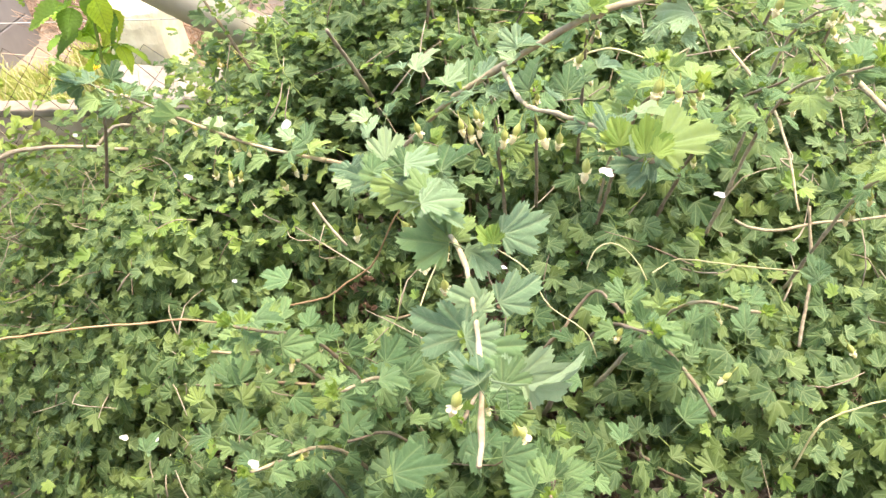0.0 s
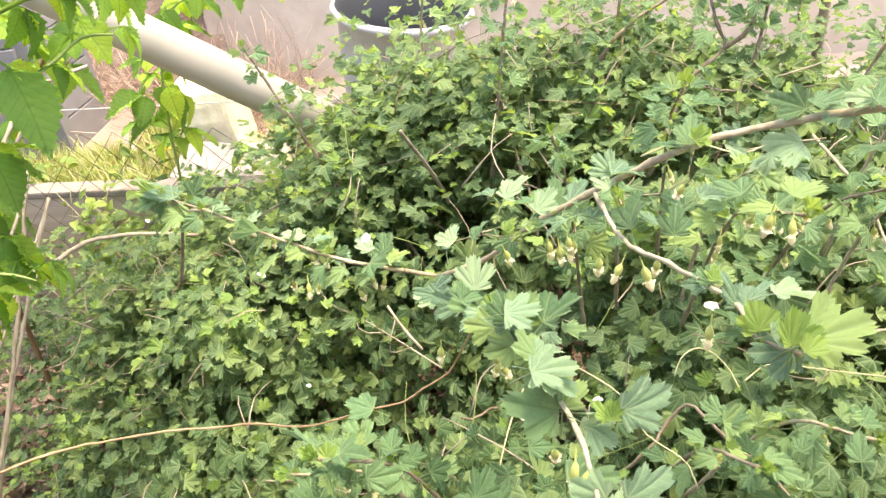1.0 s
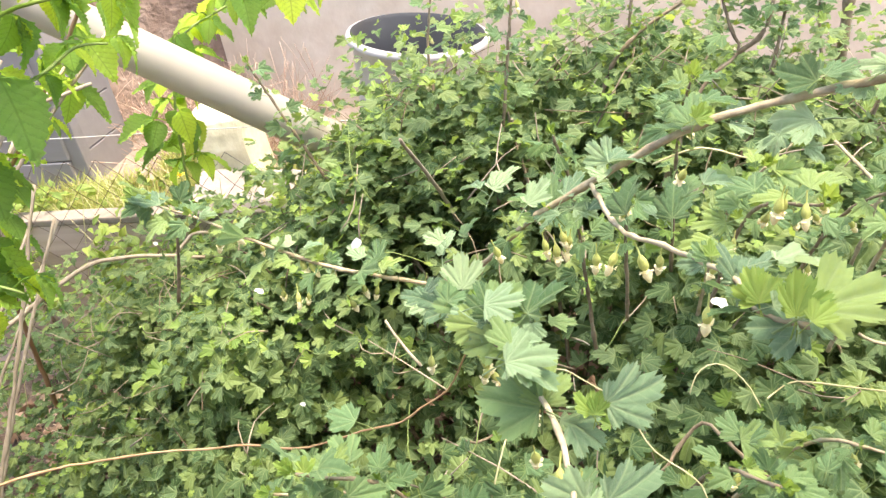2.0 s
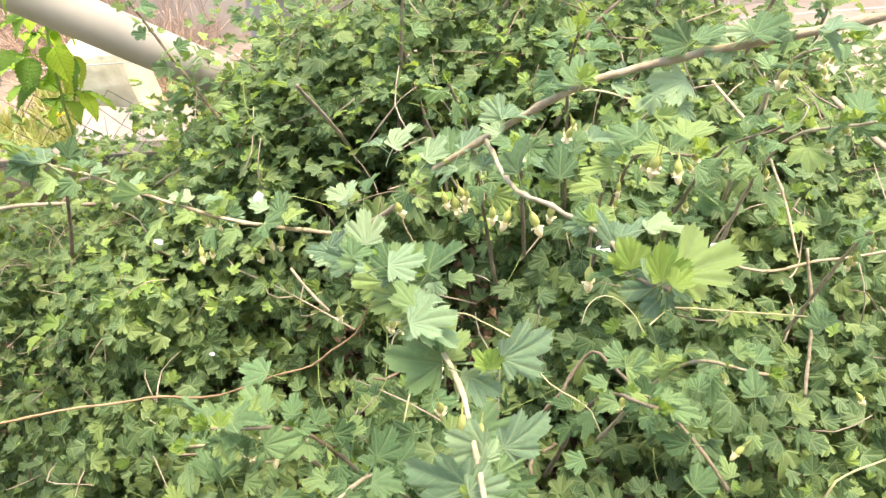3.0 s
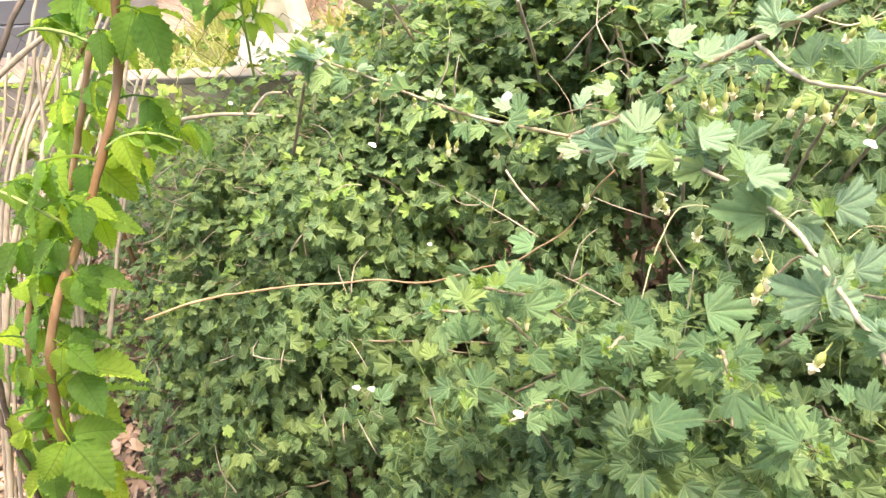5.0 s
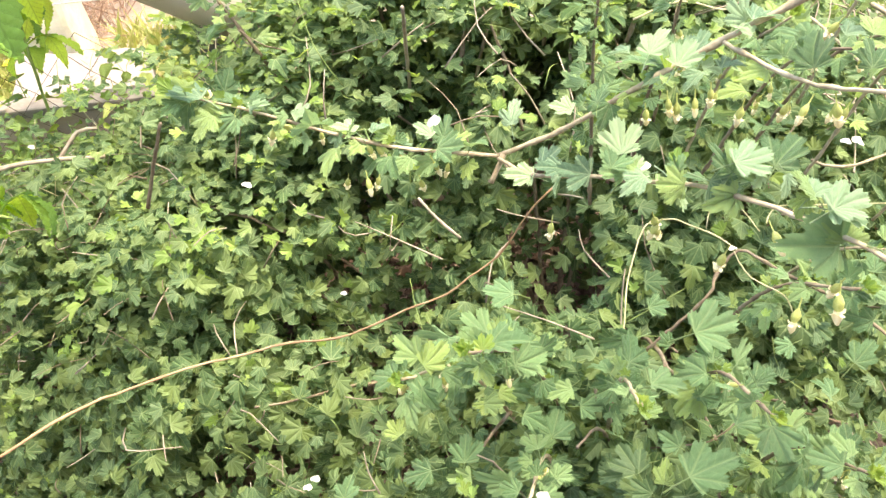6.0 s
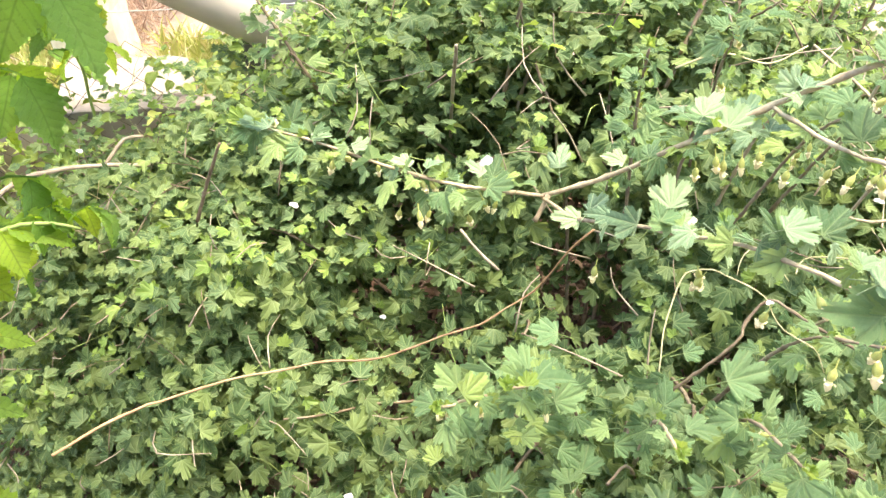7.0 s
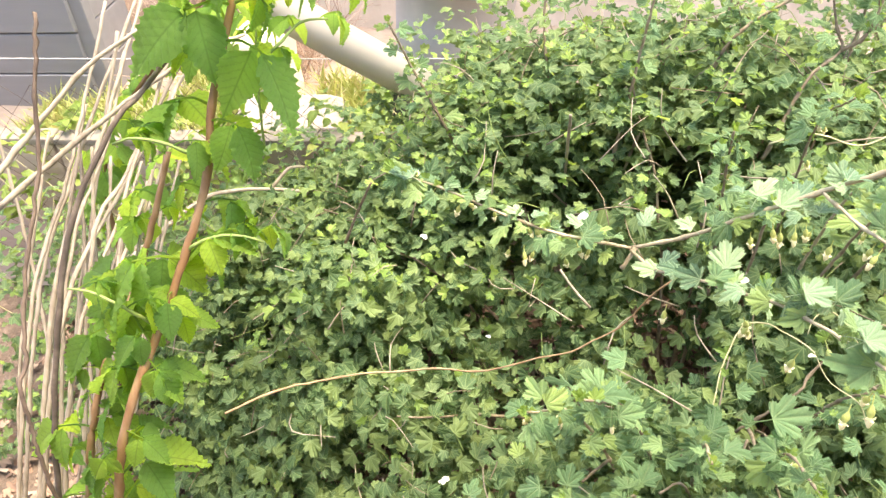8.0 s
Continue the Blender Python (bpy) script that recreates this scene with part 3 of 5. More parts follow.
def build_foliage():
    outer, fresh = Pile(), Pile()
    count = 0
    x0, x1, y0, y1 = -1.6, 1.0, 0.28, 1.68
    cell = 0.030
    for gx in np.arange(x0, x1, cell):
        for gy in np.arange(y0, y1, cell):
            x, y = gx + RNG.uniform(0, cell), gy + RNG.uniform(0, cell)
            h = crown_height(x, y)
            if h < 0.1:
                continue
            nrm = crown_normal(x, y)
            k = 1.0 / max(0.35, nrm.z)
            far = y > 1.25
            thin = 0.78 if y < 0.7 and x < 0.08 else 0.75 if (-0.5 < x < 0.05 and 0.68 < y < 1.02) else 0.62 if (x > 0.08 and y < 0.72) else 1.0
            shots = RNG.poisson(thin * (2.0 if not far else 2.2) * k * (0.62 if (x < -0.55 and y > 1.15) else 1.0))
            for _ in range(shots):
                depth = abs(RNG.normal(0, 0.05)) + (RNG.uniform(0.08, 0.22) if RNG.random() < 0.30 else 0)
                depth += 0.08 * math.exp(-((x + 0.06) ** 2 + (y - 0.90) ** 2) / 0.02) + 0.06 * math.exp(-((x - 0.16) ** 2 + (y - 0.74) ** 2) / 0.008)
                if x < 0.0 and y < 0.70:
                    depth += 0.035
                if y < 0.78:
                    depth += 0.18 * max(0.0, noise.noise(Vector((x * 14, y * 14, 3.1))))
                if far and RNG.random() < 0.25:
                    depth = -RNG.uniform(0.0, 0.12)
                c = Vector((x, y, h)) - nrm * depth
                if c.z < 0.04:
                    continue
                axis = jitter(nrm * 0.8 + Vector((0, -0.15, 0.5)), 0.3)
                side = axis.orthogonal().normalized()
                turn = RNG.uniform(0, 6.28)
                for q in range(RNG.integers(2, 4)):
                    an = turn + q * 2.4
                    out = (Matrix.Rotation(an, 3, axis) @ side)
                    tip = (out + axis * RNG.uniform(-0.5, 0.35)).normalized()
                    nn = jitter(axis + Vector((-0.08, -0.22, 0.25)), 0.33) if y < 1.08 else jitter((0.0, -0.14, 0.98), 0.36)
                    if -0.5 < x < 0.05 and 0.68 < y < 1.02:
                        nn = jitter(nrm * 0.5 + Vector((0, -0.75, 0.1)), 0.33)
                    elif y < 0.72:
                        nn = jitter(nrm * 0.4 + Vector((-0.05, -0.85, 0.02)), 0.38) if x < 0.0 else jitter(nrm * 0.55 + Vector((0, -0.60, 0.22)), 0.38)
                    if y > 1.08:
                        tip.z *= 0.15
                    size = float(np.clip(RNG.normal(0.0248, 0.0062), 0.012, 0.042)) * (0.84 if y > 1.08 else 0.95 if y < 0.7 else 1.0)
                    if y < 0.60 and depth < 0.08:
                        tpl = FINE[RNG.integers(len(FINE))]
                    else:
                        tpl = MID[RNG.integers(len(MID))] if (y < 0.95 and depth < 0.12) else SMALL[RNG.integers(len(SMALL))]
                    # More and larger pale young leaves past y 1.0: brightness there put into colour.
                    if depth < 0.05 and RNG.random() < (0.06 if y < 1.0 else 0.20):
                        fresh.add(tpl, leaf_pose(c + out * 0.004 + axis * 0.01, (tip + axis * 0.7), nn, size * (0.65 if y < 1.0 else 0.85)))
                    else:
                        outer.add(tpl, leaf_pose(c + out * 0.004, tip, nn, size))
                    count += 1
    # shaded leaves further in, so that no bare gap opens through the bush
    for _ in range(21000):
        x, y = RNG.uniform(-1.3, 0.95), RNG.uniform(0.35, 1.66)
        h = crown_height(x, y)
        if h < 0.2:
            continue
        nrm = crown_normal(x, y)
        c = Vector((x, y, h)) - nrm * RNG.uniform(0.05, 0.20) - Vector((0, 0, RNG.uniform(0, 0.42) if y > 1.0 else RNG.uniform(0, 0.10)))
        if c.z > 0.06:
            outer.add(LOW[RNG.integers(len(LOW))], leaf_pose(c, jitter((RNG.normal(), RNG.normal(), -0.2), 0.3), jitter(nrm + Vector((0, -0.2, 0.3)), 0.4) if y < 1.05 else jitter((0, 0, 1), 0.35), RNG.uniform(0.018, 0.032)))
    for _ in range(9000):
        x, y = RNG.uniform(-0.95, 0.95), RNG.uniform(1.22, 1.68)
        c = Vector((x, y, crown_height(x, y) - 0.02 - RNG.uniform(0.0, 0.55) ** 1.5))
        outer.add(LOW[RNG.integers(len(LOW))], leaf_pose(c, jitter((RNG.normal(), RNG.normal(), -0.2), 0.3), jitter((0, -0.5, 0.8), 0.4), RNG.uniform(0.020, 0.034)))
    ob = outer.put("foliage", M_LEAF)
    keep(ob, BUSH)
    ob["label"] = "dense mass of small lobed gooseberry leaves"
    ob["kind"] = "stuff"
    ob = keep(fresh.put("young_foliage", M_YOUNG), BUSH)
    ob["label"] = "bright yellow-green young leaves, set thicker at the back to lighten it"
    ob["kind"] = "stuff"
    print("leaves", count)


build_foliage()


def build_inner_stems():
    """Basal stems that rise and arch out inside the crown."""
    base = Vector((0.12, 1.02, 0.0))
    lists = []
    for k in range(28):
        x, y = RNG.uniform(-1.0, 0.9), RNG.uniform(0.4, 1.55)
        h = crown_height(x, y)
        if h < 0.2:
            continue
        foot = base + Vector((RNG.normal(0, 0.14), RNG.normal(0, 0.12), 0))
        top = Vector((x, y, h - 0.02))
        mid = foot.lerp(top, 0.5) + Vector((0, 0, 0.25 * h))
        v, f, _ = tube([foot, mid, top], 0.006, 0.0018, 5, 0.04, 0.2, 0.004, k)
        lists.append((v, f))
    v, f = merge(lists)
    ob = keep(put("understorey", v, f, M_TWIG, label="tangle of brown stems inside the bush"), BUSH)
    ob["kind"] = "stuff"


build_inner_stems()


def build_fine_twigs():
    """Thin bare twigs and leaf stalks that show between the leaves."""
    for name, mat, n, r, lab in (("twig_tangle", M_TWIG, 170, 0.0010, "thin brown twigs between the leaves"), ("straw_tangle", M_DRY, 230, 0.0013, "thin bleached twigs and straws between the leaves"),
                                 ("stalk_tangle", M_GREENSTEM, 160, 0.0008, "thin green leaf stalks between the leaves")):
        lists = []
        while len(lists) < n:
            x, y = RNG.uniform(-1.1, 0.9), 0.4 + 1.2 * math.sqrt(RNG.random())
            h = crown_height(x, y)
            if h < 0.2:
                continue
            nrm = crown_normal(x, y)
            c = Vector((x, y, h)) + nrm * RNG.uniform(-0.03, 0.015)
            d = jitter(Vector((RNG.normal(), RNG.normal(), 0)) - nrm * 0.1 + Vector((0, 0, 0.5)), 0.2)
            ln = RNG.uniform(0.03, 0.13)
            bend = Vector(RNG.normal(0, 0.12 * ln, 3).tolist())
            v, f, _ = tube([c - d * ln * 0.6 - nrm * 0.02, c + bend, c + d * ln * 0.5 + nrm * 0.01], r * 1.3, r * 0.6, 4, 0.03, 0.0, 0.0, len(lists))
            lists.append((v, f))
        v, f = merge(lists)
        ob = keep(put(name, v, f, mat, label=lab), BUSH)
        ob["kind"] = "stuff"


build_fine_twigs()

# ---- flowers ----


def flower_mesh(seed, tone):
    """A pendant flower of length 1, hanging along -z from its stalk: green ovary, pale reflexed sepals, withered tip."""
    rng = np.random.default_rng(seed)
    verts, faces, idx = [], [], []
    prof = [(0.03, 0.0, 0), (0.03, -0.30, 0), (0.10, -0.36, 0), (0.17, -0.48, 0), (0.17, -0.60, 0), (0.10, -0.68, 0), (0.13, -0.74, 1), (0.17, -0.82, 1), (0.12, -0.92, 1), (0.05, -1.0, 1)]
    n = 8
    for r, z, _ in prof:
        for s in range(n):
            an = 2 * math.pi * s / n
            rr = 0.64 * r * rng.uniform(0.85, 1.15)
            verts.append((rr * math.cos(an) + 0.04 * z * z * math.cos(seed), rr * math.sin(an), z))
    for i in range(len(prof) - 1):
        for s in range(n):
            q = (s + 1) % n
            faces.append((i * n + s, (i + 1) * n + s, (i + 1) * n + q, i * n + q))
            idx.append(prof[i + 1][2])
    for s in range(5):
        an = 2 * math.pi * s / 5 + 0.3
        c, d = math.cos(an), math.sin(an)
        o = len(verts)
        lift = rng.uniform(0.0, 0.22)
        for r, z, w in ((0.07, -0.74, 0.05), (0.13, -0.80 + lift * 0.5, 0.06), (0.17, -0.82 + lift, 0.02)):
            verts.append((r * c - w * d, r * d + w * c, z))
            verts.append((r * c + w * d, r * d - w * c, z))
        faces += [(o, o + 1, o + 3, o + 2), (o + 2, o + 3, o + 5, o + 4)]
        idx += [1, 1]
    me = bpy.data.meshes.new("flower")
    me.from_pydata(verts, [], faces)
    me.materials.append(M_OVARY)
    me.materials.append(tone)
    me.polygons.foreach_set("material_index", np.asarray(idx, dtype=np.int32))
    me.polygons.foreach_set("use_smooth", np.full(len(me.polygons), True))
    return me


FLOWERS = [flower_mesh(s, M_CALYX) for s in range(5)]


def hang_flower(p, size, parent, k):
    m = Matrix.Translation(p) @ pose(0, 0, 0, RNG.normal(0, 16), RNG.normal(0, 16), RNG.uniform(0, 360)) @ Matrix.Diagonal((size, size, size, 1))
    ob = share("flower", FLOWERS[k % len(FLOWERS)], m)
    ob.parent = parent
    return ob


# ---- leading branches ----
LEAF_COUNT = [0]


def add_leaf(branch, foot, tip, normal, size, young=False, bluish=False):
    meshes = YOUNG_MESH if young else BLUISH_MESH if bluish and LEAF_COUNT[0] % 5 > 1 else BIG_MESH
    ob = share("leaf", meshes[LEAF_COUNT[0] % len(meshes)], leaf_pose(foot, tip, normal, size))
    ob.parent = branch
    LEAF_COUNT[0] += 1
    return ob


def branch(name, pts, r0, r1, mat, label, spacing=0.045, size=0.030, leaves=(2, 4), start=0.0, end=1.0, tip_young=True, flowers=0.3, knots=0.35,
           lean=(0, -0.25, 0.8), seed=0, spread=0.35, rise=(-0.30, 0.35)):
    """An arching branch with leaf clusters at its nodes, a bright young tip and pendant flowers."""
    rng = np.random.default_rng(seed)
    v, f, line = tube(pts, r0, r1, 8, 0.010, knots, 0.0006, seed)
    ob = put(name, v, f, mat, None, label)
    keep(ob, BUSH)
    bpy.context.view_layer.update()
    lengths = np.cumsum([0] + [(line[i + 1] - line[i]).length for i in range(len(line) - 1)])
    s = lengths[-1] * start + spacing * 0.5
    while s < lengths[-1] * end:
        i = min(len(line) - 2, int(np.searchsorted(lengths, s)))
        c = line[i]
        d = (line[i + 1] - line[i]).normalized()
        a0 = rng.uniform(0, 6.28)
        n = rng.integers(leaves[0], leaves[1] + 1)
        for q in range(n):
            out = Matrix.Rotation(a0 + q * 2.4, 3, d) @ d.orthogonal().normalized()
            out.z *= 0.35
            tip = (out + Vector((0, 0, rng.uniform(*rise))) + d * rng.uniform(-0.4, 0.6)).normalized()
            nn = jitter(Vector(lean), spread, rng)
            sz = size * float(np.clip(math.exp(rng.normal(0, 0.34)), 0.5, 1.75))
            o = add_leaf(ob, c, tip, nn, sz)
            o.matrix_parent_inverse = Matrix.Identity(4)
            keep_part(o, ob)
        if rng.random() < 0.6:
            up = jitter((0, 0, 1), 0.3, rng)
            o = add_leaf(ob, c, up, jitter((0, -0.9, 0.3), 0.4, rng), size * 0.5, True)
            keep_part(o, ob)
        if rng.random() < flowers:
            for q in range(rng.integers(1, 3)):
                o = hang_flower(c + Vector(rng.normal(0, 0.004, 3).tolist()) - Vector((0, 0, 0.002)), rng.uniform(0.022, 0.03), ob, rng.integers(5))
                keep_part(o, ob)
        s += spacing * rng.uniform(0.7, 1.4)
    if tip_young:
        c = line[-1]
        d = (line[-1] - line[-3]).normalized()
        for q in range(4):
            out = Matrix.Rotation(q * 1.7, 3, d) @ d.orthogonal().normalized()
            o = add_leaf(ob, c, (out * 0.5 + d + Vector((0, 0, 0.4))), jitter(out * -0.5 + Vector((0, -0.3, 0.6)), 0.2, rng), size * rng.uniform(0.5, 0.8), True)
            keep_part(o, ob)
    return ob, line


def keep_part(o, parent):
    o.parent = parent
    o.matrix_parent_inverse = parent.matrix_world.inverted()
    return o


NEAR_LEAVES = (
    ((0.106, 0.430, 1.217), (0.143, 0.440, 1.221)), ((0.105, 0.375, 1.213), (0.133, 0.387, 1.221)), ((0.117, 0.325, 1.209), (0.147, 0.332, 1.211)),
    ((0.066, 0.450, 1.192), (0.024, 0.450, 1.199)), ((0.071, 0.450, 1.197), (0.073, 0.472, 1.221)), ((0.083, 0.360, 1.204), (0.049, 0.364, 1.214)),
    ((0.087, 0.355, 1.205), (0.111, 0.361, 1.208)), ((0.108, 0.325, 1.201), (0.106, 0.339, 1.217)), ((0.095, 0.290, 1.193), (0.096, 0.304, 1.207)),
    ((0.108, 0.285, 1.199), (0.127, 0.289, 1.200)), ((0.092, 0.380, 1.206), (0.069, 0.385, 1.215)), ((0.087, 0.430, 1.201), (0.110, 0.423, 1.190)),
)
NEAR_UPPER = (
    ((0.060, 0.520, 1.204), (0.085, 0.539, 1.219)), ((-0.003, 0.620, 1.130), (-0.029, 0.638, 1.154)), ((0.057, 0.530, 1.190), (0.034, 0.525, 1.189)),
    ((0.005, 0.600, 1.139), (-0.021, 0.591, 1.134)), ((-0.046, 0.660, 1.110), (-0.071, 0.664, 1.119)),
    ((0.072, 0.530, 1.188), (0.093, 0.530, 1.184)), ((-0.014, 0.620, 1.138), (0.003, 0.636, 1.152)), ((0.062, 0.510, 1.201), (0.065, 0.499, 1.188)),
    ((0.019, 0.580, 1.149), (0.034, 0.562, 1.128)),
)
NEAR_BUDS = (
    ((0.096, 0.430, 1.208), (0.088, 0.436, 1.216)), ((0.099, 0.430, 1.207), (0.100, 0.438, 1.216)), ((0.018, 0.580, 1.164), (0.020, 0.589, 1.173)),
    ((0.023, 0.580, 1.163), (0.012, 0.586, 1.171)), ((0.087, 0.360, 1.195), (0.086, 0.368, 1.204)), ((0.047, 0.530, 1.193), (0.061, 0.529, 1.189)),
)
NEAR_FLOWERS = ((0.010, 0.600, 1.120), (0.066, 0.450, 1.186), (-0.048, 0.680, 1.058), (0.086, 0.352, 1.198), (0.112, 0.318, 1.208))
FORE_STEM = ((0.117, 0.600, 1.213), (0.137, 0.550, 1.232), (0.156, 0.490, 1.257), (0.166, 0.455, 1.270), (0.168, 0.430, 1.273), (0.179, 0.415, 1.277), (0.183, 0.405, 1.284))
FORE_LEAVES = (
    ((0.187, 0.410, 1.289), (0.221, 0.420, 1.298)), ((0.184, 0.420, 1.272), (0.154, 0.417, 1.272)), ((0.180, 0.410, 1.280), (0.184, 0.403, 1.271)),
    ((0.183, 0.405, 1.286), (0.199, 0.403, 1.281)), ((0.166, 0.435, 1.268), (0.146, 0.436, 1.272)), ((0.168, 0.440, 1.270), (0.143, 0.445, 1.279)),
    ((0.173, 0.420, 1.283), (0.189, 0.423, 1.285)), ((0.165, 0.460, 1.268), (0.161, 0.474, 1.286)), ((0.178, 0.440, 1.292), (0.204, 0.441, 1.291)),
    ((0.158, 0.490, 1.259), (0.146, 0.497, 1.269)), ((0.159, 0.490, 1.261), (0.173, 0.498, 1.270)), ((0.156, 0.500, 1.250), (0.140, 0.500, 1.252)),
    ((0.169, 0.455, 1.272), (0.183, 0.468, 1.286)),
)
FORE_BUDS = (
    ((0.167, 0.430, 1.275), (0.161, 0.440, 1.289)), ((0.168, 0.430, 1.275), (0.167, 0.440, 1.287)), ((0.178, 0.415, 1.280), (0.175, 0.426, 1.294)),
    ((0.179, 0.415, 1.280), (0.183, 0.426, 1.293)), ((0.158, 0.490, 1.259), (0.157, 0.496, 1.267)), ((0.182, 0.405, 1.284), (0.191, 0.410, 1.289)),
)
FORE_FLOWERS = ((0.156, 0.490, 1.255), (0.117, 0.600, 1.217), (0.126, 0.590, 1.223), (0.102, 0.660, 1.178))
CROSS_LEAVES = (
    ((0.066, 0.715, 1.170), (0.065, 0.738, 1.198)), ((0.059, 0.720, 1.163), (0.023, 0.733, 1.183)), ((0.067, 0.710, 1.169), (0.032, 0.704, 1.166)),
    ((0.091, 0.700, 1.185), (0.113, 0.712, 1.198)), ((0.079, 0.700, 1.187), (0.099, 0.715, 1.203)), ((0.122, 0.600, 1.226), (0.122, 0.622, 1.253)),
    ((0.149, 0.575, 1.236), (0.151, 0.591, 1.256)), ((0.086, 0.690, 1.177), (0.109, 0.689, 1.172)), ((0.112, 0.690, 1.220), (0.092, 0.701, 1.237)),
    ((0.115, 0.680, 1.224), (0.146, 0.688, 1.230)), ((0.170, 0.665, 1.259), (0.171, 0.684, 1.283)), ((0.165, 0.670, 1.251), (0.141, 0.675, 1.260)),
    ((0.196, 0.660, 1.258), (0.214, 0.654, 1.249)), ((0.205, 0.665, 1.262), (0.191, 0.670, 1.270)),
)
CROSS_UPPER = (
    ((0.245, 0.650, 1.261), (0.203, 0.640, 1.254)), ((0.246, 0.660, 1.286), (0.218, 0.666, 1.297)), ((0.251, 0.650, 1.294), (0.276, 0.658, 1.301)),
    ((0.223, 0.640, 1.257), (0.218, 0.629, 1.244)), ((0.242, 0.640, 1.247), (0.259, 0.634, 1.238)), ((0.283, 0.640, 1.300), (0.261, 0.642, 1.305)),
    ((0.283, 0.630, 1.304), (0.312, 0.637, 1.310)), ((0.301, 0.620, 1.307), (0.290, 0.611, 1.297)), ((0.321, 0.610, 1.311), (0.349, 0.619, 1.319)),
    ((0.318, 0.610, 1.309), (0.331, 0.600, 1.295)), ((0.273, 0.650, 1.288), (0.249, 0.642, 1.281)), ((0.045, 0.720, 1.142), (0.015, 0.716, 1.141)),
    ((0.021, 0.730, 1.122), (0.004, 0.713, 1.103)),
)
CROSS_BUDS = (
    ((0.173, 0.660, 1.260), (0.180, 0.669, 1.270)), ((0.172, 0.660, 1.260), (0.185, 0.665, 1.265)), ((0.062, 0.710, 1.160), (0.048, 0.719, 1.173)),
    ((0.236, 0.640, 1.245), (0.237, 0.647, 1.254)),
)
CROSS_FLOWERS = ((0.057, 0.710, 1.161), (0.067, 0.710, 1.157), (0.078, 0.700, 1.166), (0.167, 0.660, 1.244), (0.223, 0.630, 1.238), (0.225, 0.630, 1.235), (0.237, 0.630, 1.234), (0.298, 0.620, 1.301))
MOUND_LEAVES = (
    ((-0.185, 0.575, 0.901), (-0.206, 0.608, 0.932)), ((-0.162, 0.510, 0.901), (-0.156, 0.533, 0.925)),
    ((-0.138, 0.545, 0.990), (-0.170, 0.556, 0.997)), ((-0.122, 0.560, 1.010), (-0.111, 0.577, 1.028)),
    ((-0.107, 0.545, 0.989), (-0.072, 0.548, 0.996)), ((-0.105, 0.585, 1.038), (-0.137, 0.592, 1.041)),
    ((0.000, 0.535, 0.928), (0.005, 0.559, 0.953)), ((0.076, 0.570, 0.963), (0.129, 0.574, 0.973)), ((0.084, 0.520, 0.930), (0.054, 0.524, 0.930)),
    ((0.064, 0.520, 0.933), (0.088, 0.524, 0.939)), ((0.089, 0.490, 0.923), (0.115, 0.495, 0.932)), ((0.100, 0.510, 0.947), (0.126, 0.510, 0.949)),
    ((0.014, 0.430, 0.962), (0.062, 0.439, 0.977)),
)
MOUND_FRONT = (
    ((0.117, 0.430, 0.948), (0.115, 0.454, 0.973)), ((-0.280, 0.520, 0.850), (-0.271, 0.537, 0.869)),
    ((-0.196, 0.510, 0.891), (-0.227, 0.509, 0.887)), ((-0.161, 0.490, 0.905), (-0.186, 0.492, 0.904)),
    ((-0.105, 0.470, 0.929), (-0.102, 0.483, 0.943)), ((-0.098, 0.440, 0.976), (-0.082, 0.447, 0.985)),
    ((0.005, 0.450, 0.916), (0.013, 0.467, 0.934)), ((0.294, 0.590, 0.839), (0.325, 0.607, 0.860)), ((-0.022, 0.490, 0.932), (-0.040, 0.498, 0.938)),
    ((0.090, 0.530, 0.957), (0.107, 0.513, 0.942)), ((-0.060, 0.530, 0.959), (-0.085, 0.530, 0.957)),
    ((-0.051, 0.520, 0.945), (-0.027, 0.516, 0.944)), ((-0.220, 0.550, 0.897), (-0.231, 0.565, 0.911)),
)
MOUND_SIDE = (
    ((-0.015, 0.600, 0.988), (-0.021, 0.610, 0.997)), ((0.038, 0.600, 0.973), (0.065, 0.601, 0.977)),
    ((0.016, 0.580, 0.954), (-0.021, 0.580, 0.950)), ((0.053, 0.575, 0.943), (0.042, 0.588, 0.955)), ((0.080, 0.550, 0.942), (0.102, 0.552, 0.947)),
    ((0.012, 0.520, 0.914), (0.032, 0.526, 0.922)), ((0.029, 0.480, 0.920), (0.011, 0.493, 0.931)), ((0.173, 0.560, 0.934), (0.151, 0.556, 0.927)),
    ((0.216, 0.530, 0.879), (0.203, 0.548, 0.896)), ((0.187, 0.470, 0.900), (0.205, 0.460, 0.892)), ((-0.102, 0.525, 0.937), (-0.077, 0.513, 0.927)),
    ((-0.136, 0.540, 0.942), (-0.114, 0.537, 0.941)),
)
MOUND_BUDS = (
    ((-0.139, 0.545, 1.018), (-0.138, 0.556, 1.029)), ((-0.136, 0.545, 1.017), (-0.129, 0.553, 1.026)),
    ((-0.170, 0.470, 0.920), (-0.161, 0.475, 0.926)), ((-0.164, 0.460, 0.927), (-0.155, 0.467, 0.935)),
    ((0.044, 0.420, 0.945), (0.038, 0.425, 0.950)), ((0.016, 0.600, 1.001), (0.011, 0.606, 1.007)), ((0.118, 0.550, 1.000), (0.126, 0.551, 1.001)),
    ((-0.170, 0.480, 0.922), (-0.175, 0.484, 0.925)),
)
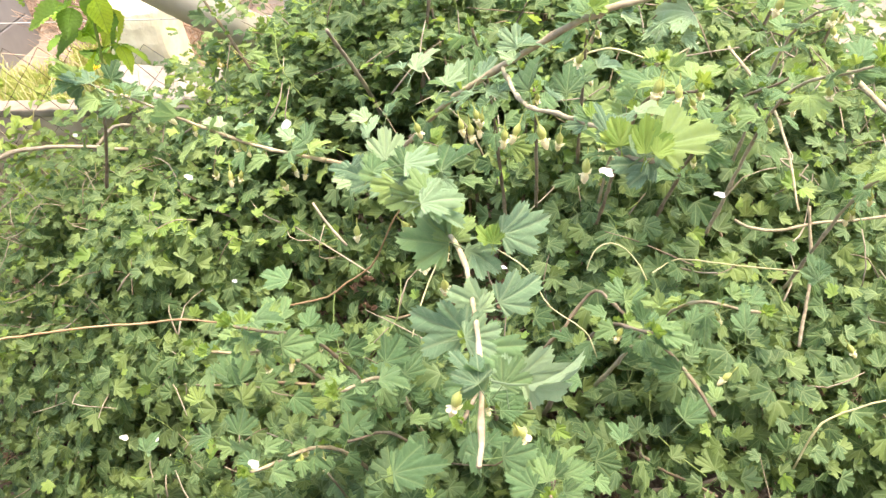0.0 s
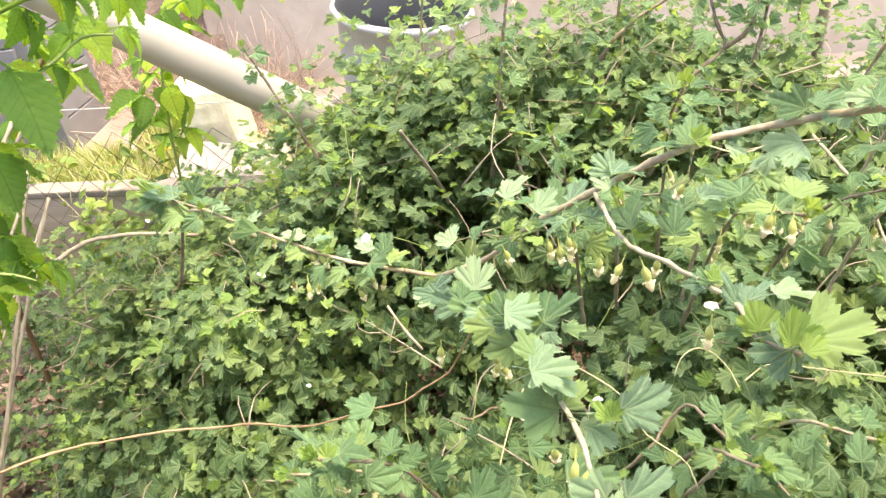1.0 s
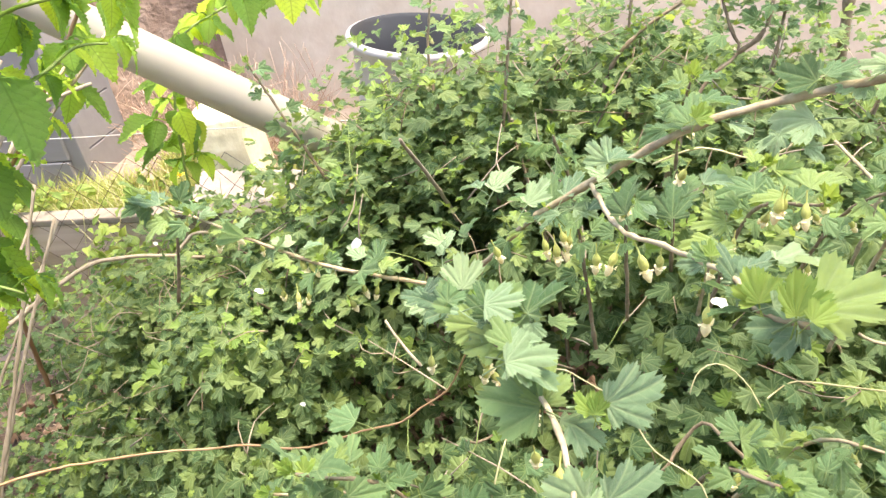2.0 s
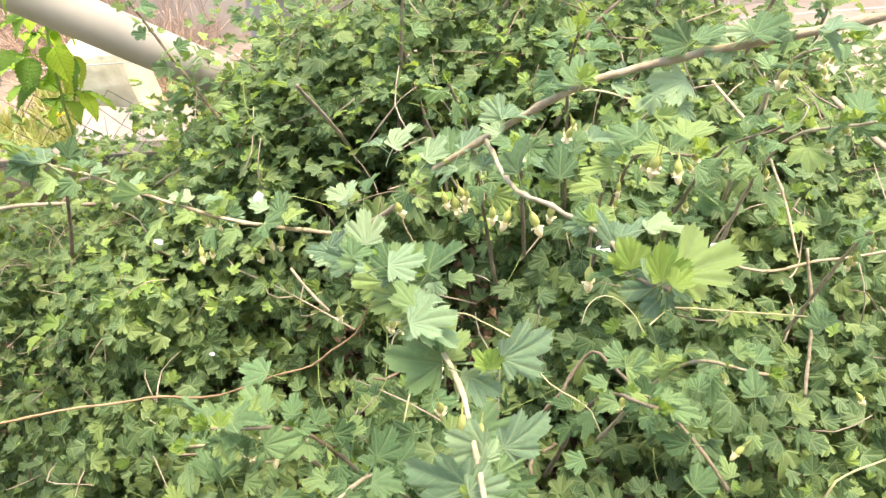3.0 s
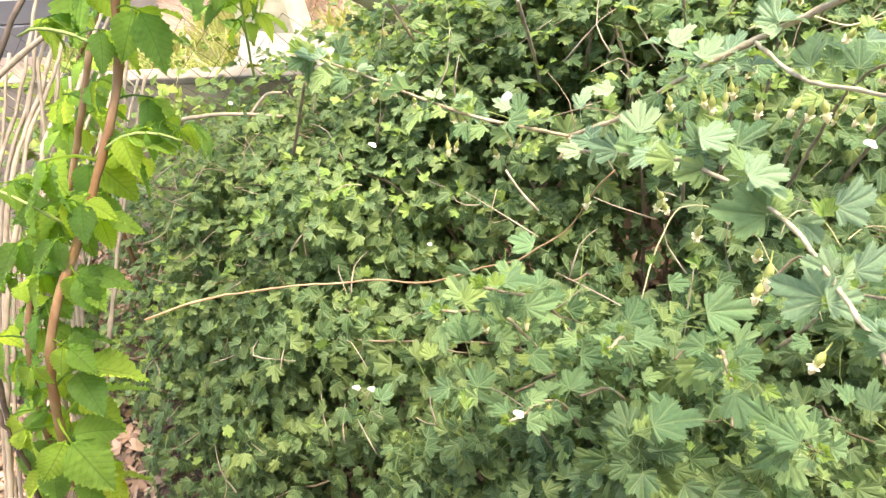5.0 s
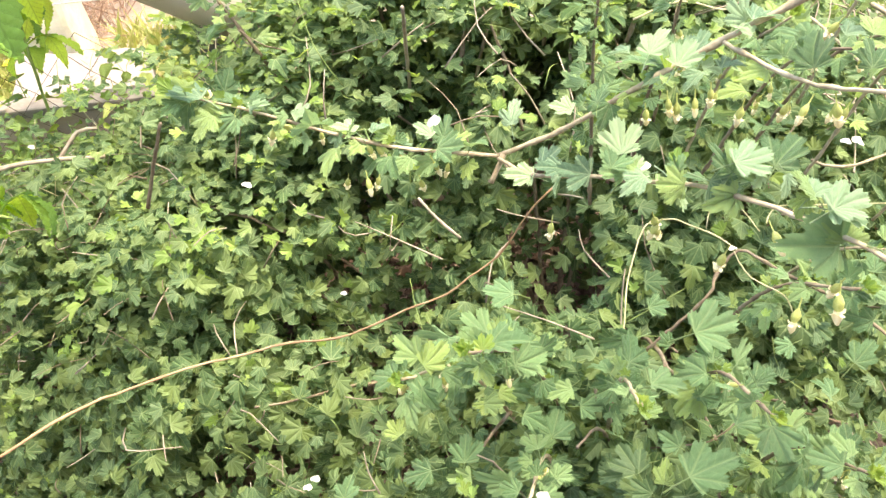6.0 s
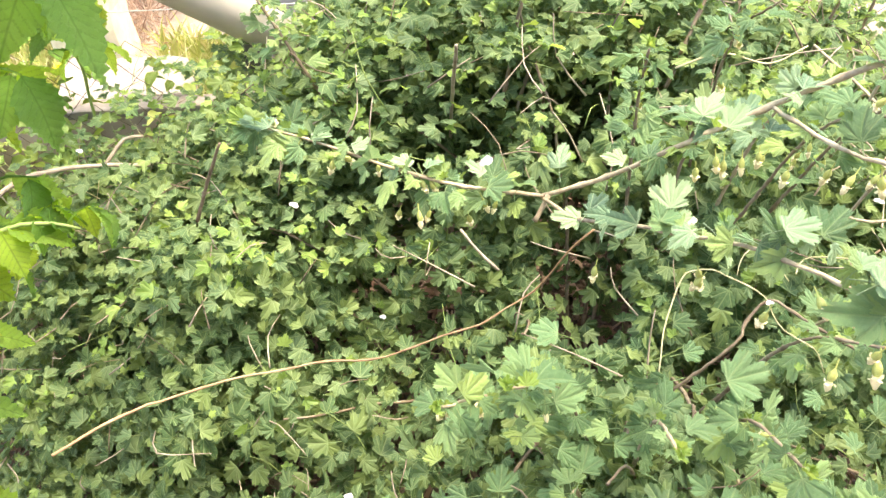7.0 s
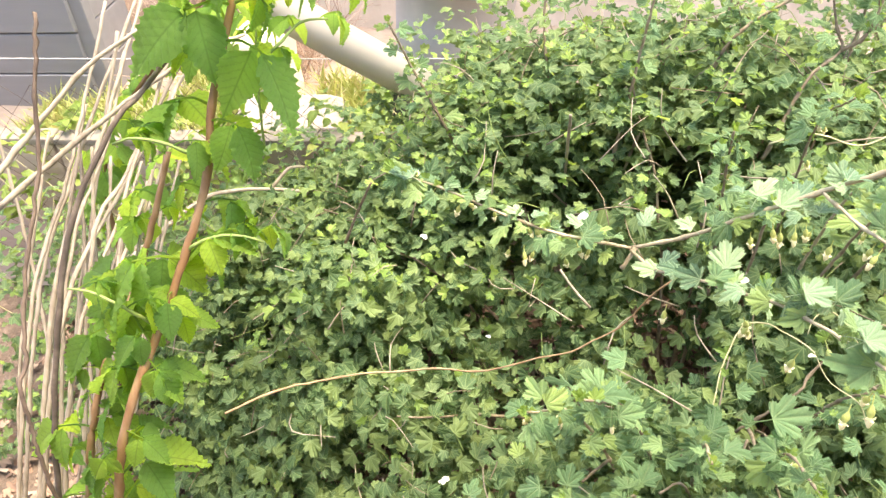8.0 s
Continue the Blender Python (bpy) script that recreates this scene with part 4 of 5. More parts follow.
SIDE_LEAVES = (
    ((0.288, 0.620, 0.955), (0.294, 0.633, 0.971)), ((0.337, 0.610, 0.957), (0.336, 0.629, 0.981)), ((0.285, 0.590, 0.939), (0.289, 0.603, 0.954)),
    ((0.321, 0.570, 0.934), (0.335, 0.583, 0.948)), ((0.322, 0.565, 0.954), (0.320, 0.551, 0.937)), ((0.229, 0.660, 0.946), (0.264, 0.663, 0.945)),
    ((0.230, 0.680, 0.932), (0.200, 0.690, 0.948)), ((0.234, 0.660, 0.945), (0.247, 0.678, 0.965)), ((0.250, 0.600, 0.923), (0.244, 0.619, 0.948)),
    ((0.272, 0.580, 0.927), (0.239, 0.584, 0.936)), ((0.462, 0.750, 0.899), (0.443, 0.772, 0.929)), ((0.457, 0.740, 0.918), (0.473, 0.750, 0.928)),
    ((0.299, 0.540, 0.932), (0.295, 0.553, 0.949)),
)
ELBOW_STEM = ((0.163, 0.700, 0.852), (0.181, 0.720, 0.867), (0.205, 0.727, 0.897), (0.224, 0.700, 0.901), (0.244, 0.665, 0.904), (0.266, 0.640, 0.902), (0.281, 0.610, 0.904), (0.293, 0.580, 0.904), (0.307, 0.550, 0.894))
NEAR_MORE = (
    ((-0.004, 0.630, 1.145), (-0.005, 0.656, 1.172)), ((0.005, 0.620, 1.131), (-0.024, 0.629, 1.137)),
    ((0.019, 0.600, 1.132), (0.046, 0.593, 1.128)), ((-0.058, 0.710, 1.065), (-0.089, 0.719, 1.071)),
    ((-0.053, 0.690, 1.094), (-0.030, 0.700, 1.107)), ((-0.037, 0.670, 1.097), (-0.060, 0.661, 1.085)),
    ((0.033, 0.530, 1.195), (0.026, 0.550, 1.214)), ((0.037, 0.530, 1.195), (0.058, 0.545, 1.213)), ((0.034, 0.525, 1.206), (0.066, 0.525, 1.210)),
    ((0.026, 0.535, 1.182), (0.055, 0.523, 1.173)), ((0.031, 0.530, 1.184), (0.037, 0.516, 1.170)), ((0.028, 0.550, 1.172), (0.013, 0.557, 1.178)),
    ((0.054, 0.470, 1.220), (0.039, 0.484, 1.233)), ((0.054, 0.470, 1.219), (0.073, 0.476, 1.227)), ((0.055, 0.450, 1.225), (0.083, 0.455, 1.233)),
    ((0.057, 0.455, 1.219), (0.085, 0.445, 1.212)), ((0.054, 0.475, 1.212), (0.043, 0.465, 1.200)), ((0.017, 0.570, 1.168), (0.011, 0.582, 1.180)),
)
NEAR_LOW = (
    ((0.095, 0.300, 1.234), (0.083, 0.311, 1.247)), ((0.099, 0.305, 1.231), (0.077, 0.305, 1.233)), ((0.108, 0.285, 1.251), (0.118, 0.295, 1.262)),
    ((0.120, 0.280, 1.257), (0.150, 0.285, 1.260)), ((0.093, 0.365, 1.216), (0.105, 0.372, 1.223)), ((0.082, 0.430, 1.203), (0.097, 0.427, 1.199)),
    ((0.018, 0.560, 1.161), (-0.011, 0.561, 1.165)), ((0.036, 0.520, 1.180), (0.009, 0.512, 1.174)), ((0.049, 0.530, 1.192), (0.067, 0.540, 1.202)),
    ((-0.023, 0.650, 1.108), (-0.055, 0.655, 1.117)), ((-0.002, 0.620, 1.125), (0.022, 0.634, 1.139)),
)
NEAR_BELLS = ((0.016, 0.605, 1.104), (0.020, 0.600, 1.112), (0.042, 0.535, 1.137), (0.047, 0.510, 1.184), (0.066, 0.470, 1.201), (0.067, 0.480, 1.196), (0.079, 0.465, 1.166), (0.089, 0.500, 1.109))
SIDE_TOP = (
    ((-0.189, 0.790, 1.075), (-0.214, 0.805, 1.088)), ((-0.225, 0.790, 1.088), (-0.249, 0.804, 1.100)),
    ((-0.146, 0.790, 1.071), (-0.163, 0.806, 1.085)), ((-0.367, 0.800, 1.141), (-0.408, 0.817, 1.154)),
    ((-0.378, 0.800, 1.134), (-0.391, 0.781, 1.113)), ((-0.363, 0.800, 1.129), (-0.350, 0.777, 1.107)),
    ((-0.322, 0.800, 1.122), (-0.300, 0.803, 1.127)), ((-0.281, 0.795, 1.111), (-0.257, 0.801, 1.120)),
    ((-0.240, 0.790, 1.086), (-0.249, 0.777, 1.071)), ((-0.289, 0.795, 1.112), (-0.310, 0.788, 1.102)),
    ((-0.124, 0.790, 1.056), (-0.099, 0.800, 1.069)), ((-0.184, 0.790, 1.065), (-0.162, 0.782, 1.059)),
    ((-0.205, 0.790, 1.083), (-0.187, 0.799, 1.094)), ((-0.058, 0.800, 1.067), (-0.054, 0.822, 1.090)),
)
CROSS_MORE = (
    ((0.025, 0.670, 1.211), (0.044, 0.687, 1.230)), ((0.051, 0.670, 1.197), (0.073, 0.684, 1.214)), ((0.010, 0.680, 1.206), (-0.008, 0.687, 1.211)),
    ((0.160, 0.660, 1.198), (0.177, 0.679, 1.219)), ((0.167, 0.660, 1.204), (0.150, 0.670, 1.212)), ((0.151, 0.680, 1.174), (0.132, 0.691, 1.183)),
    ((0.098, 0.680, 1.181), (0.123, 0.685, 1.189)), ((-0.031, 0.690, 1.150), (-0.051, 0.701, 1.159)),
    ((-0.008, 0.685, 1.159), (0.002, 0.699, 1.175)), ((0.039, 0.670, 1.184), (0.058, 0.664, 1.180)), ((0.180, 0.650, 1.218), (0.203, 0.654, 1.225)),
    ((0.109, 0.670, 1.217), (0.094, 0.681, 1.227)), ((0.073, 0.670, 1.185), (0.053, 0.662, 1.174)),
)
CROSS_BELLS = ((0.074, 0.670, 1.191), (0.083, 0.670, 1.186), (0.151, 0.670, 1.167), (0.193, 0.660, 1.164), (0.201, 0.660, 1.164), (0.020, 0.670, 1.178))
SIDE_BELLS = ((-0.218, 0.790, 1.054), (-0.203, 0.790, 1.051), (-0.163, 0.790, 1.038), (-0.236, 0.790, 1.052))
SIDE_FLOWERS = ((0.227, 0.660, 0.937), (0.503, 0.740, 0.832), (0.320, 0.580, 0.958))


def stem(pts, r0, r1, mat, label, seed):
    return branch("branch", list(pts), r0, r1, mat, label, start=1.0, end=0.0, tip_young=False, seed=seed)[0]


def set_leaves(ob, rows, seed, young=False, bluish=False, face=(0.03, -0.12, 0.97)):
    """Leaves from blade foot to blade tip, each with its stalk running back towards the branch."""
    rng = np.random.default_rng(seed)
    for a, b in rows:
        d = Vector(b) - Vector(a)
        if young:
            a, d = Vector(a) + Vector((0, -0.004, 0.006)), d * 1.15
        keep_part(add_leaf(ob, Vector(a) - d * 0.55, d, jitter(face, 0.36, rng), d.length * 0.88, young, bluish), ob)


def set_flowers(ob, spots, seed):
    rng = np.random.default_rng(seed)
    for p in spots:
        keep_part(hang_flower(Vector(p) + Vector((0, -0.018, -0.004)), rng.uniform(0.024, 0.031), ob, rng.integers(5)), ob)


def build_branches():
    # cross branch from the upper side, over the hollow, to the fork
    cross = stem([(0.46, 0.60, 1.345), (0.345, 0.620, 1.312), (0.245, 0.655, 1.279), (0.175, 0.667, 1.256), (0.110, 0.690, 1.208), (0.046, 0.712, 1.155), (-0.013, 0.771, 1.070),
                  (-0.072, 0.802, 1.024)], 0.0030, 0.0025, M_BARK, "stout pale-barked arching gooseberry branch", 3)
    set_leaves(cross, CROSS_LEAVES + CROSS_UPPER + CROSS_MORE, 31, bluish=True)
    set_leaves(cross, CROSS_BUDS, 32, True)
    set_flowers(cross, CROSS_FLOWERS + CROSS_BELLS, 33)
    stem([(-0.066, 0.798, 1.028), (-0.076, 0.790, 1.012), (-0.083, 0.786, 1.000)], 0.0032, 0.0028, M_BARK, "short broken stub at the fork", 8)
    # side branch to the open side, ending in a fan of leaves
    fan = branch("branch", [(-0.072, 0.802, 1.024), (-0.146, 0.782, 1.056), (-0.197, 0.784, 1.070), (-0.254, 0.792, 1.090), (-0.32, 0.800, 1.118), (-0.385, 0.800, 1.145)],
           0.0024, 0.0012, M_BARK, "thin pale side branch ending in a fan of leaves", 0.026, 0.0225, (2, 3), 0.06, 1.0, True, 0.75, 0.3, seed=4)
    set_leaves(fan[0], SIDE_TOP, 36, bluish=True)
    set_flowers(fan[0], SIDE_BELLS, 37)
    # flowering branch that leans out towards the path
    near = stem([(-0.072, 0.802, 1.022), (-0.060, 0.735, 1.050), (-0.050, 0.690, 1.079), (-0.020, 0.650, 1.105), (0.001, 0.620, 1.120), (0.020, 0.565, 1.158), (0.042, 0.510, 1.184),
                 (0.077, 0.433, 1.202), (0.092, 0.358, 1.211), (0.097, 0.296, 1.222), (0.098, 0.262, 1.225)], 0.0021, 0.0013, M_BARK,
                "pale-barked flowering branch leaning out of the bush", 5)
    set_leaves(near, NEAR_UPPER + NEAR_MORE, 41, bluish=True)
    set_leaves(near, NEAR_LEAVES + NEAR_LOW, 44, bluish=True, face=(0.25, -0.80, 0.30))
    set_leaves(near, NEAR_BUDS, 42, True)
    set_flowers(near, NEAR_FLOWERS + NEAR_BELLS, 43)
    # leafy shoot hanging forward from the cross branch
    fore = stem(((0.098, 0.698, 1.198),) + FORE_STEM, 0.0019, 0.0012, M_BARK, "pale leafy shoot hanging forward with fresh buds", 6)
    set_leaves(fore, FORE_LEAVES, 51, bluish=True)
    set_leaves(fore, FORE_BUDS, 52, True)
    set_flowers(fore, FORE_FLOWERS, 53)
    # brown stem bent like an elbow at the open side
    elbow = stem(((0.10, 0.70, 0.76),) + ELBOW_STEM, 0.0022, 0.0016, M_TWIG, "brown arched stem bent down under its leaves", 7)
    set_leaves(elbow, SIDE_LEAVES, 61, face=(0.06, -0.34, 0.88))
    set_flowers(elbow, SIDE_FLOWERS, 62)
    # broad-leaved shoots on the mound
    for rows, foot, seed in ((MOUND_LEAVES, (0.02, 0.62, 0.70), 71), (MOUND_FRONT, (0.05, 0.58, 0.68), 72), (MOUND_SIDE, (0.12, 0.66, 0.70), 73)):
        mid = sum((Vector(a) for a, _ in rows), Vector()) / len(rows)
        shoot = stem((foot, Vector(foot).lerp(mid, 0.6) + Vector((0, 0.02, 0.02)), mid - Vector((0, -0.01, 0.03))), 0.0026, 0.0013, M_TWIG, "low gooseberry shoot with broad toothed leaves", seed)
        set_leaves(shoot, rows, seed + 10, face=(0.06, -0.34, 0.88))
        if seed == 71:
            set_leaves(shoot, MOUND_BUDS, 89, True)
    # shoots that make up the near mound
    for k, (foot, tip) in enumerate((((0.0, 0.62, 0.70), (-0.150, 0.545, 1.015)), ((0.02, 0.60, 0.72), (-0.03, 0.46, 1.03)), ((0.10, 0.62, 0.72), (0.07, 0.44, 1.02)),
                                     ((-0.05, 0.66, 0.66), (-0.21, 0.59, 0.93)), ((0.15, 0.70, 0.70), (0.24, 0.58, 0.98)), ((0.22, 0.75, 0.70), (0.36, 0.64, 0.95)),
                                     ((0.10, 0.95, 0.80), (0.06, 0.90, 1.15)), ((0.22, 0.95, 0.80), (0.27, 0.86, 1.12)), ((0.30, 0.95, 0.80), (0.40, 0.82, 1.12)),
                                     ((-0.02, 0.60, 0.62), (-0.12, 0.44, 0.94)), ((0.16, 0.55, 0.62), (0.14, 0.40, 0.98)))):
        a, c = Vector(foot), Vector(tip)
        m = a.lerp(c, 0.55) + Vector((0, 0.02, 0.05))
        branch("branch", [a, m, c], 0.0028, 0.0014, M_BARK if k % 2 else M_TWIG, "short leafy gooseberry shoot", 0.024, 0.0200, (2, 4), 0.30, 1.0, True, 0.15, seed=30 + k, spread=0.5)
    # leafy shoots round the cross branch
    for k, (foot, tip) in enumerate((((0.22, 0.88, 0.88), (0.27, 0.68, 1.18)), ((0.36, 0.86, 0.88), (0.42, 0.70, 1.19)), ((0.14, 0.92, 0.88), (0.13, 0.78, 1.13)),
                                     ((0.46, 0.82, 0.82), (0.53, 0.66, 1.10)), ((0.20, 1.00, 0.90), (0.20, 0.90, 1.20)), ((0.42, 1.00, 0.90), (0.47, 0.88, 1.18)))):
        a, c = Vector(foot), Vector(tip)
        branch("branch", [a, a.lerp(c, 0.5) + Vector((0, 0.03, 0.06)), c], 0.0024, 0.0013, M_BARK if k % 2 else M_TWIG, "leafy pale-green gooseberry shoot", 0.034, 0.0225, (2, 4), 0.4, 1.0, True, 0.5,
               lean=(0, -0.2, 0.95), seed=90 + k, spread=0.4)
    # upper shoots against the wall
    for k, pts in enumerate((((0.20, 1.14, 0.95), (0.253, 1.183, 1.080), (0.303, 1.209, 1.121), (0.294, 1.227, 1.151), (0.273, 1.252, 1.22)),
                             ((0.303, 1.209, 1.121), (0.334, 1.206, 1.150), (0.349, 1.22, 1.22)),
                             ((0.10, 1.25, 0.90), (0.14, 1.28, 1.10), (0.30, 1.32, 1.20), (0.42, 1.36, 1.24)),
                             ((-0.05, 1.20, 0.90), (-0.02, 1.22, 1.12), (0.00, 1.24, 1.26)),
                             ((-0.30, 1.25, 0.80), (-0.42, 1.30, 1.02), (-0.47, 1.31, 1.13)),
                             ((0.45, 1.20, 0.85), (0.52, 1.25, 1.05), (0.58, 1.26, 1.16)),
                             ((0.60, 1.30, 0.75), (0.66, 1.36, 0.98), (0.70, 1.40, 1.12)),
                             ((0.36, 1.30, 0.90), (0.40, 1.38, 1.12), (0.43, 1.42, 1.28)),
                             ((0.70, 1.15, 0.72), (0.76, 1.18, 0.92), (0.80, 1.22, 1.06)),
                             ((0.16, 1.35, 0.95), (0.17, 1.42, 1.14), (0.20, 1.46, 1.27)),
                             ((0.54, 1.45, 0.78), (0.50, 1.52, 1.02), (0.49, 1.56, 1.19)),
                             ((-0.16, 1.36, 0.92), (-0.18, 1.42, 1.08), (-0.17, 1.46, 1.18)))):
        branch("branch", list(pts), 0.0035, 0.0018, M_TWIG, "slender brown upper shoot with small leaves", 0.032, 0.021, (2, 4), 0.3, 1.0, True, 0.15, seed=60 + k)


build_branches()


def build_orange_cane():
    v, f, _ = tube([(-0.628, 0.620, 0.860), (-0.591, 0.660, 0.848), (-0.561, 0.690, 0.834), (-0.511, 0.720, 0.818), (-0.459, 0.750, 0.801), (-0.402, 0.760, 0.797), (-0.345, 0.765, 0.801), (-0.289, 0.770, 0.791), (-0.245, 0.775, 0.798), (-0.192, 0.780, 0.816), (-0.140, 0.784, 0.829), (-0.110, 0.785, 0.855), (-0.074, 0.785, 0.883), (-0.049, 0.780, 0.935), (-0.032, 0.775, 0.971), (-0.016, 0.770, 0.995)], 0.0017, 0.0011, 7, 0.015, 0.25, 0.0007, 5)
    o = put("bare_cane", v, f, M_ORANGE)
    tagged(o, "long bare orange-brown cane lying across the leaves", "cane")


build_orange_cane()

# ---- dry stems lying in the bush ----
STEMS = (
    ("straw_stem", ((0.006, 0.580, 0.952), (0.013, 0.600, 0.973), (0.019, 0.620, 0.987), (0.031, 0.640, 1.009), (0.042, 0.655, 1.025), (0.053, 0.660, 1.029), (0.072, 0.655, 1.034), (0.085, 0.650, 1.029), (0.103, 0.640, 1.024), (0.124, 0.632, 1.012), (0.134, 0.625, 0.993), (0.147, 0.615, 0.977), (0.170, 0.605, 0.966), (0.185, 0.600, 0.953), (0.193, 0.590, 0.933)), 0.0008, 0.0006, M_STRAW, "thin bent straw-coloured stem looping over the leaves"),
    ("straw_stem", ((0.202, 0.800, 0.868), (0.207, 0.810, 0.877), (0.215, 0.820, 0.886), (0.234, 0.830, 0.887), (0.255, 0.830, 0.875), (0.272, 0.820, 0.857), (0.280, 0.800, 0.849)), 0.0008, 0.0007, M_STRAW, "thin straw-coloured stem bowed over a dark gap"),
    ("straw_stem", ((0.285, 0.800, 0.863), (0.300, 0.820, 0.855), (0.317, 0.834, 0.855), (0.338, 0.834, 0.856), (0.396, 0.830, 0.850), (0.441, 0.820, 0.853), (0.478, 0.800, 0.865)), 0.0010, 0.0009, M_STRAW, "thin pale wiry stem arching through the bush"),
    ("dead_twig", ((0.479, 0.860, 0.923), (0.482, 0.850, 0.900), (0.487, 0.820, 0.851), (0.476, 0.780, 0.819), (0.463, 0.740, 0.794)), 0.0020, 0.0024, M_BARK, "pale bare twig hanging down among the leaves"),
    ("dead_twig", ((0.413, 0.920, 0.857), (0.429, 0.910, 0.852), (0.466, 0.900, 0.853), (0.514, 0.900, 0.866), (0.562, 0.900, 0.871), (0.622, 0.900, 0.882)), 0.0022, 0.0016, M_BARK, "pale bare branch lying level in the gap"),
    ("straw_stem", ((0.43, 0.600, 0.74), (0.444, 0.612, 0.795), (0.46, 0.620, 0.808), (0.498, 0.623, 0.831), (0.53, 0.622, 0.845)), 0.0013, 0.0010, M_STRAW, "thin curled tan stem"),
    ("dead_twig", ((-0.148, 1.030, 1.100), (-0.146, 1.045, 1.080), (-0.140, 1.130, 0.990), (-0.133, 1.220, 0.880), (-0.13, 1.26, 0.80)), 0.0026, 0.0034, M_DRY, "pale dead twig standing up with a white tip"),
    ("dead_twig", ((0.005, 1.222, 0.985), (-0.012, 1.230, 0.90), (-0.028, 1.236, 0.80)), 0.0028, 0.0034, M_DRY, "short pale dead twig standing in the bush"),
    ("dead_twig", ((-0.455, 0.940, 1.03), (-0.489, 0.962, 0.955), (-0.521, 0.972, 0.880)), 0.0020, 0.0026, M_TWIG, "thin brown upright twig"),
    ("dead_twig", ((-0.16, 0.86, 0.93), (-0.139, 0.843, 0.906), (-0.113, 0.825, 0.885)), 0.0018, 0.0018, M_DRY, "short pale broken twig"),
    ("dead_twig", ((-1.02, 1.10, 0.72), (-0.904, 1.228, 0.773), (-0.845, 1.273, 0.769), (-0.782, 1.306, 0.752), (-0.698, 1.337, 0.725)), 0.0050, 0.0035, M_DRY, "bleached dry stick lying over the leaves"),
    ("dead_twig", ((-0.801, 1.374, 0.700), (-0.758, 1.409, 0.739), (-0.724, 1.420, 0.735)), 0.0045, 0.0030, M_DRY, "short bleached dry stick"),
    ("dead_twig", ((0.425, 1.143, 1.010), (0.451, 1.009, 0.995), (0.444, 0.888, 0.992), (0.44, 0.80, 0.96)), 0.0024, 0.0014, M_BARK, "thin tan twig leaning through the leaves"),
    ("dead_twig", ((0.622, 1.180, 0.95), (0.619, 1.038, 0.964), (0.613, 0.920, 0.982), (0.61, 0.80, 0.97)), 0.0042, 0.0030, M_BARK, "tan bare twig sloping through the gap"),
    ("dead_twig", ((0.57, 1.60, 0.50), (0.575, 1.64, 0.95), (0.58, 1.66, 1.35)), 0.011, 0.009, M_TWIG, "thin weathered upright stake behind the bush"),
    ("straw_stem", ((0.18, 1.08, 1.02), (0.24, 1.07, 1.045), (0.31, 1.06, 1.03), (0.36, 1.06, 1.055)), 0.0016, 0.0010, M_STRAW, "pale curved straw in the upper leaves"),
)
for name, pts, r0, r1, mat, lab in STEMS:
    v, f, _ = tube(pts, r0, r1, 6, 0.012, 0.12, 0.0004, 3)
    tagged(put(name, v, f, mat), lab, "stem" if name == "straw_stem" else "twig")


# ---- raspberry canes ----
def rasp_leaf_mesh(seed):
    """Three leaflets hanging from one outstretched stalk (outwards along y), reach about 1."""
    rng = np.random.default_rng(seed)
    vs, fs, ve, o = [], [], [], 0
    hang = rng.uniform(0.4, 1.5)
    for side, sc, off in ((0, 0.72, 0.42), (1, 0.56, 0.36), (-1, 0.56, 0.36)):
        v, f, a = toothed_leaflet(30, seed * 7 + side + 200, 0.37)
        tip = Vector((side * rng.uniform(0.7, 1.0), 0.75 - 0.5 * abs(side), -hang * rng.uniform(0.7, 1.2)))
        nn = Vector((side * 0.3, 0.6, 0.75)) + Vector(rng.normal(0, 0.2, 3).tolist())
        m = leaf_pose((0.03 * side, off, 0.05), tip, nn, sc)
        vs += [m @ q for q in v]
        fs += [tuple(i + o for i in q) for q in f]
        ve += a
        o += len(v)
    v, f, _ = tube([(0, 0, 0), (0, 0.2, 0.07), (0, 0.44, 0.045)], 0.016, 0.010, 5, 0.1)
    vs += v
    fs += [tuple(i + o for i in q) for q in f]
    ve += [(0, 0, 0.8)] * len(v)
    return as_mesh("leaf", (vs, fs, ve), M_RASP)


RASP = [rasp_leaf_mesh(s) for s in range(9)]


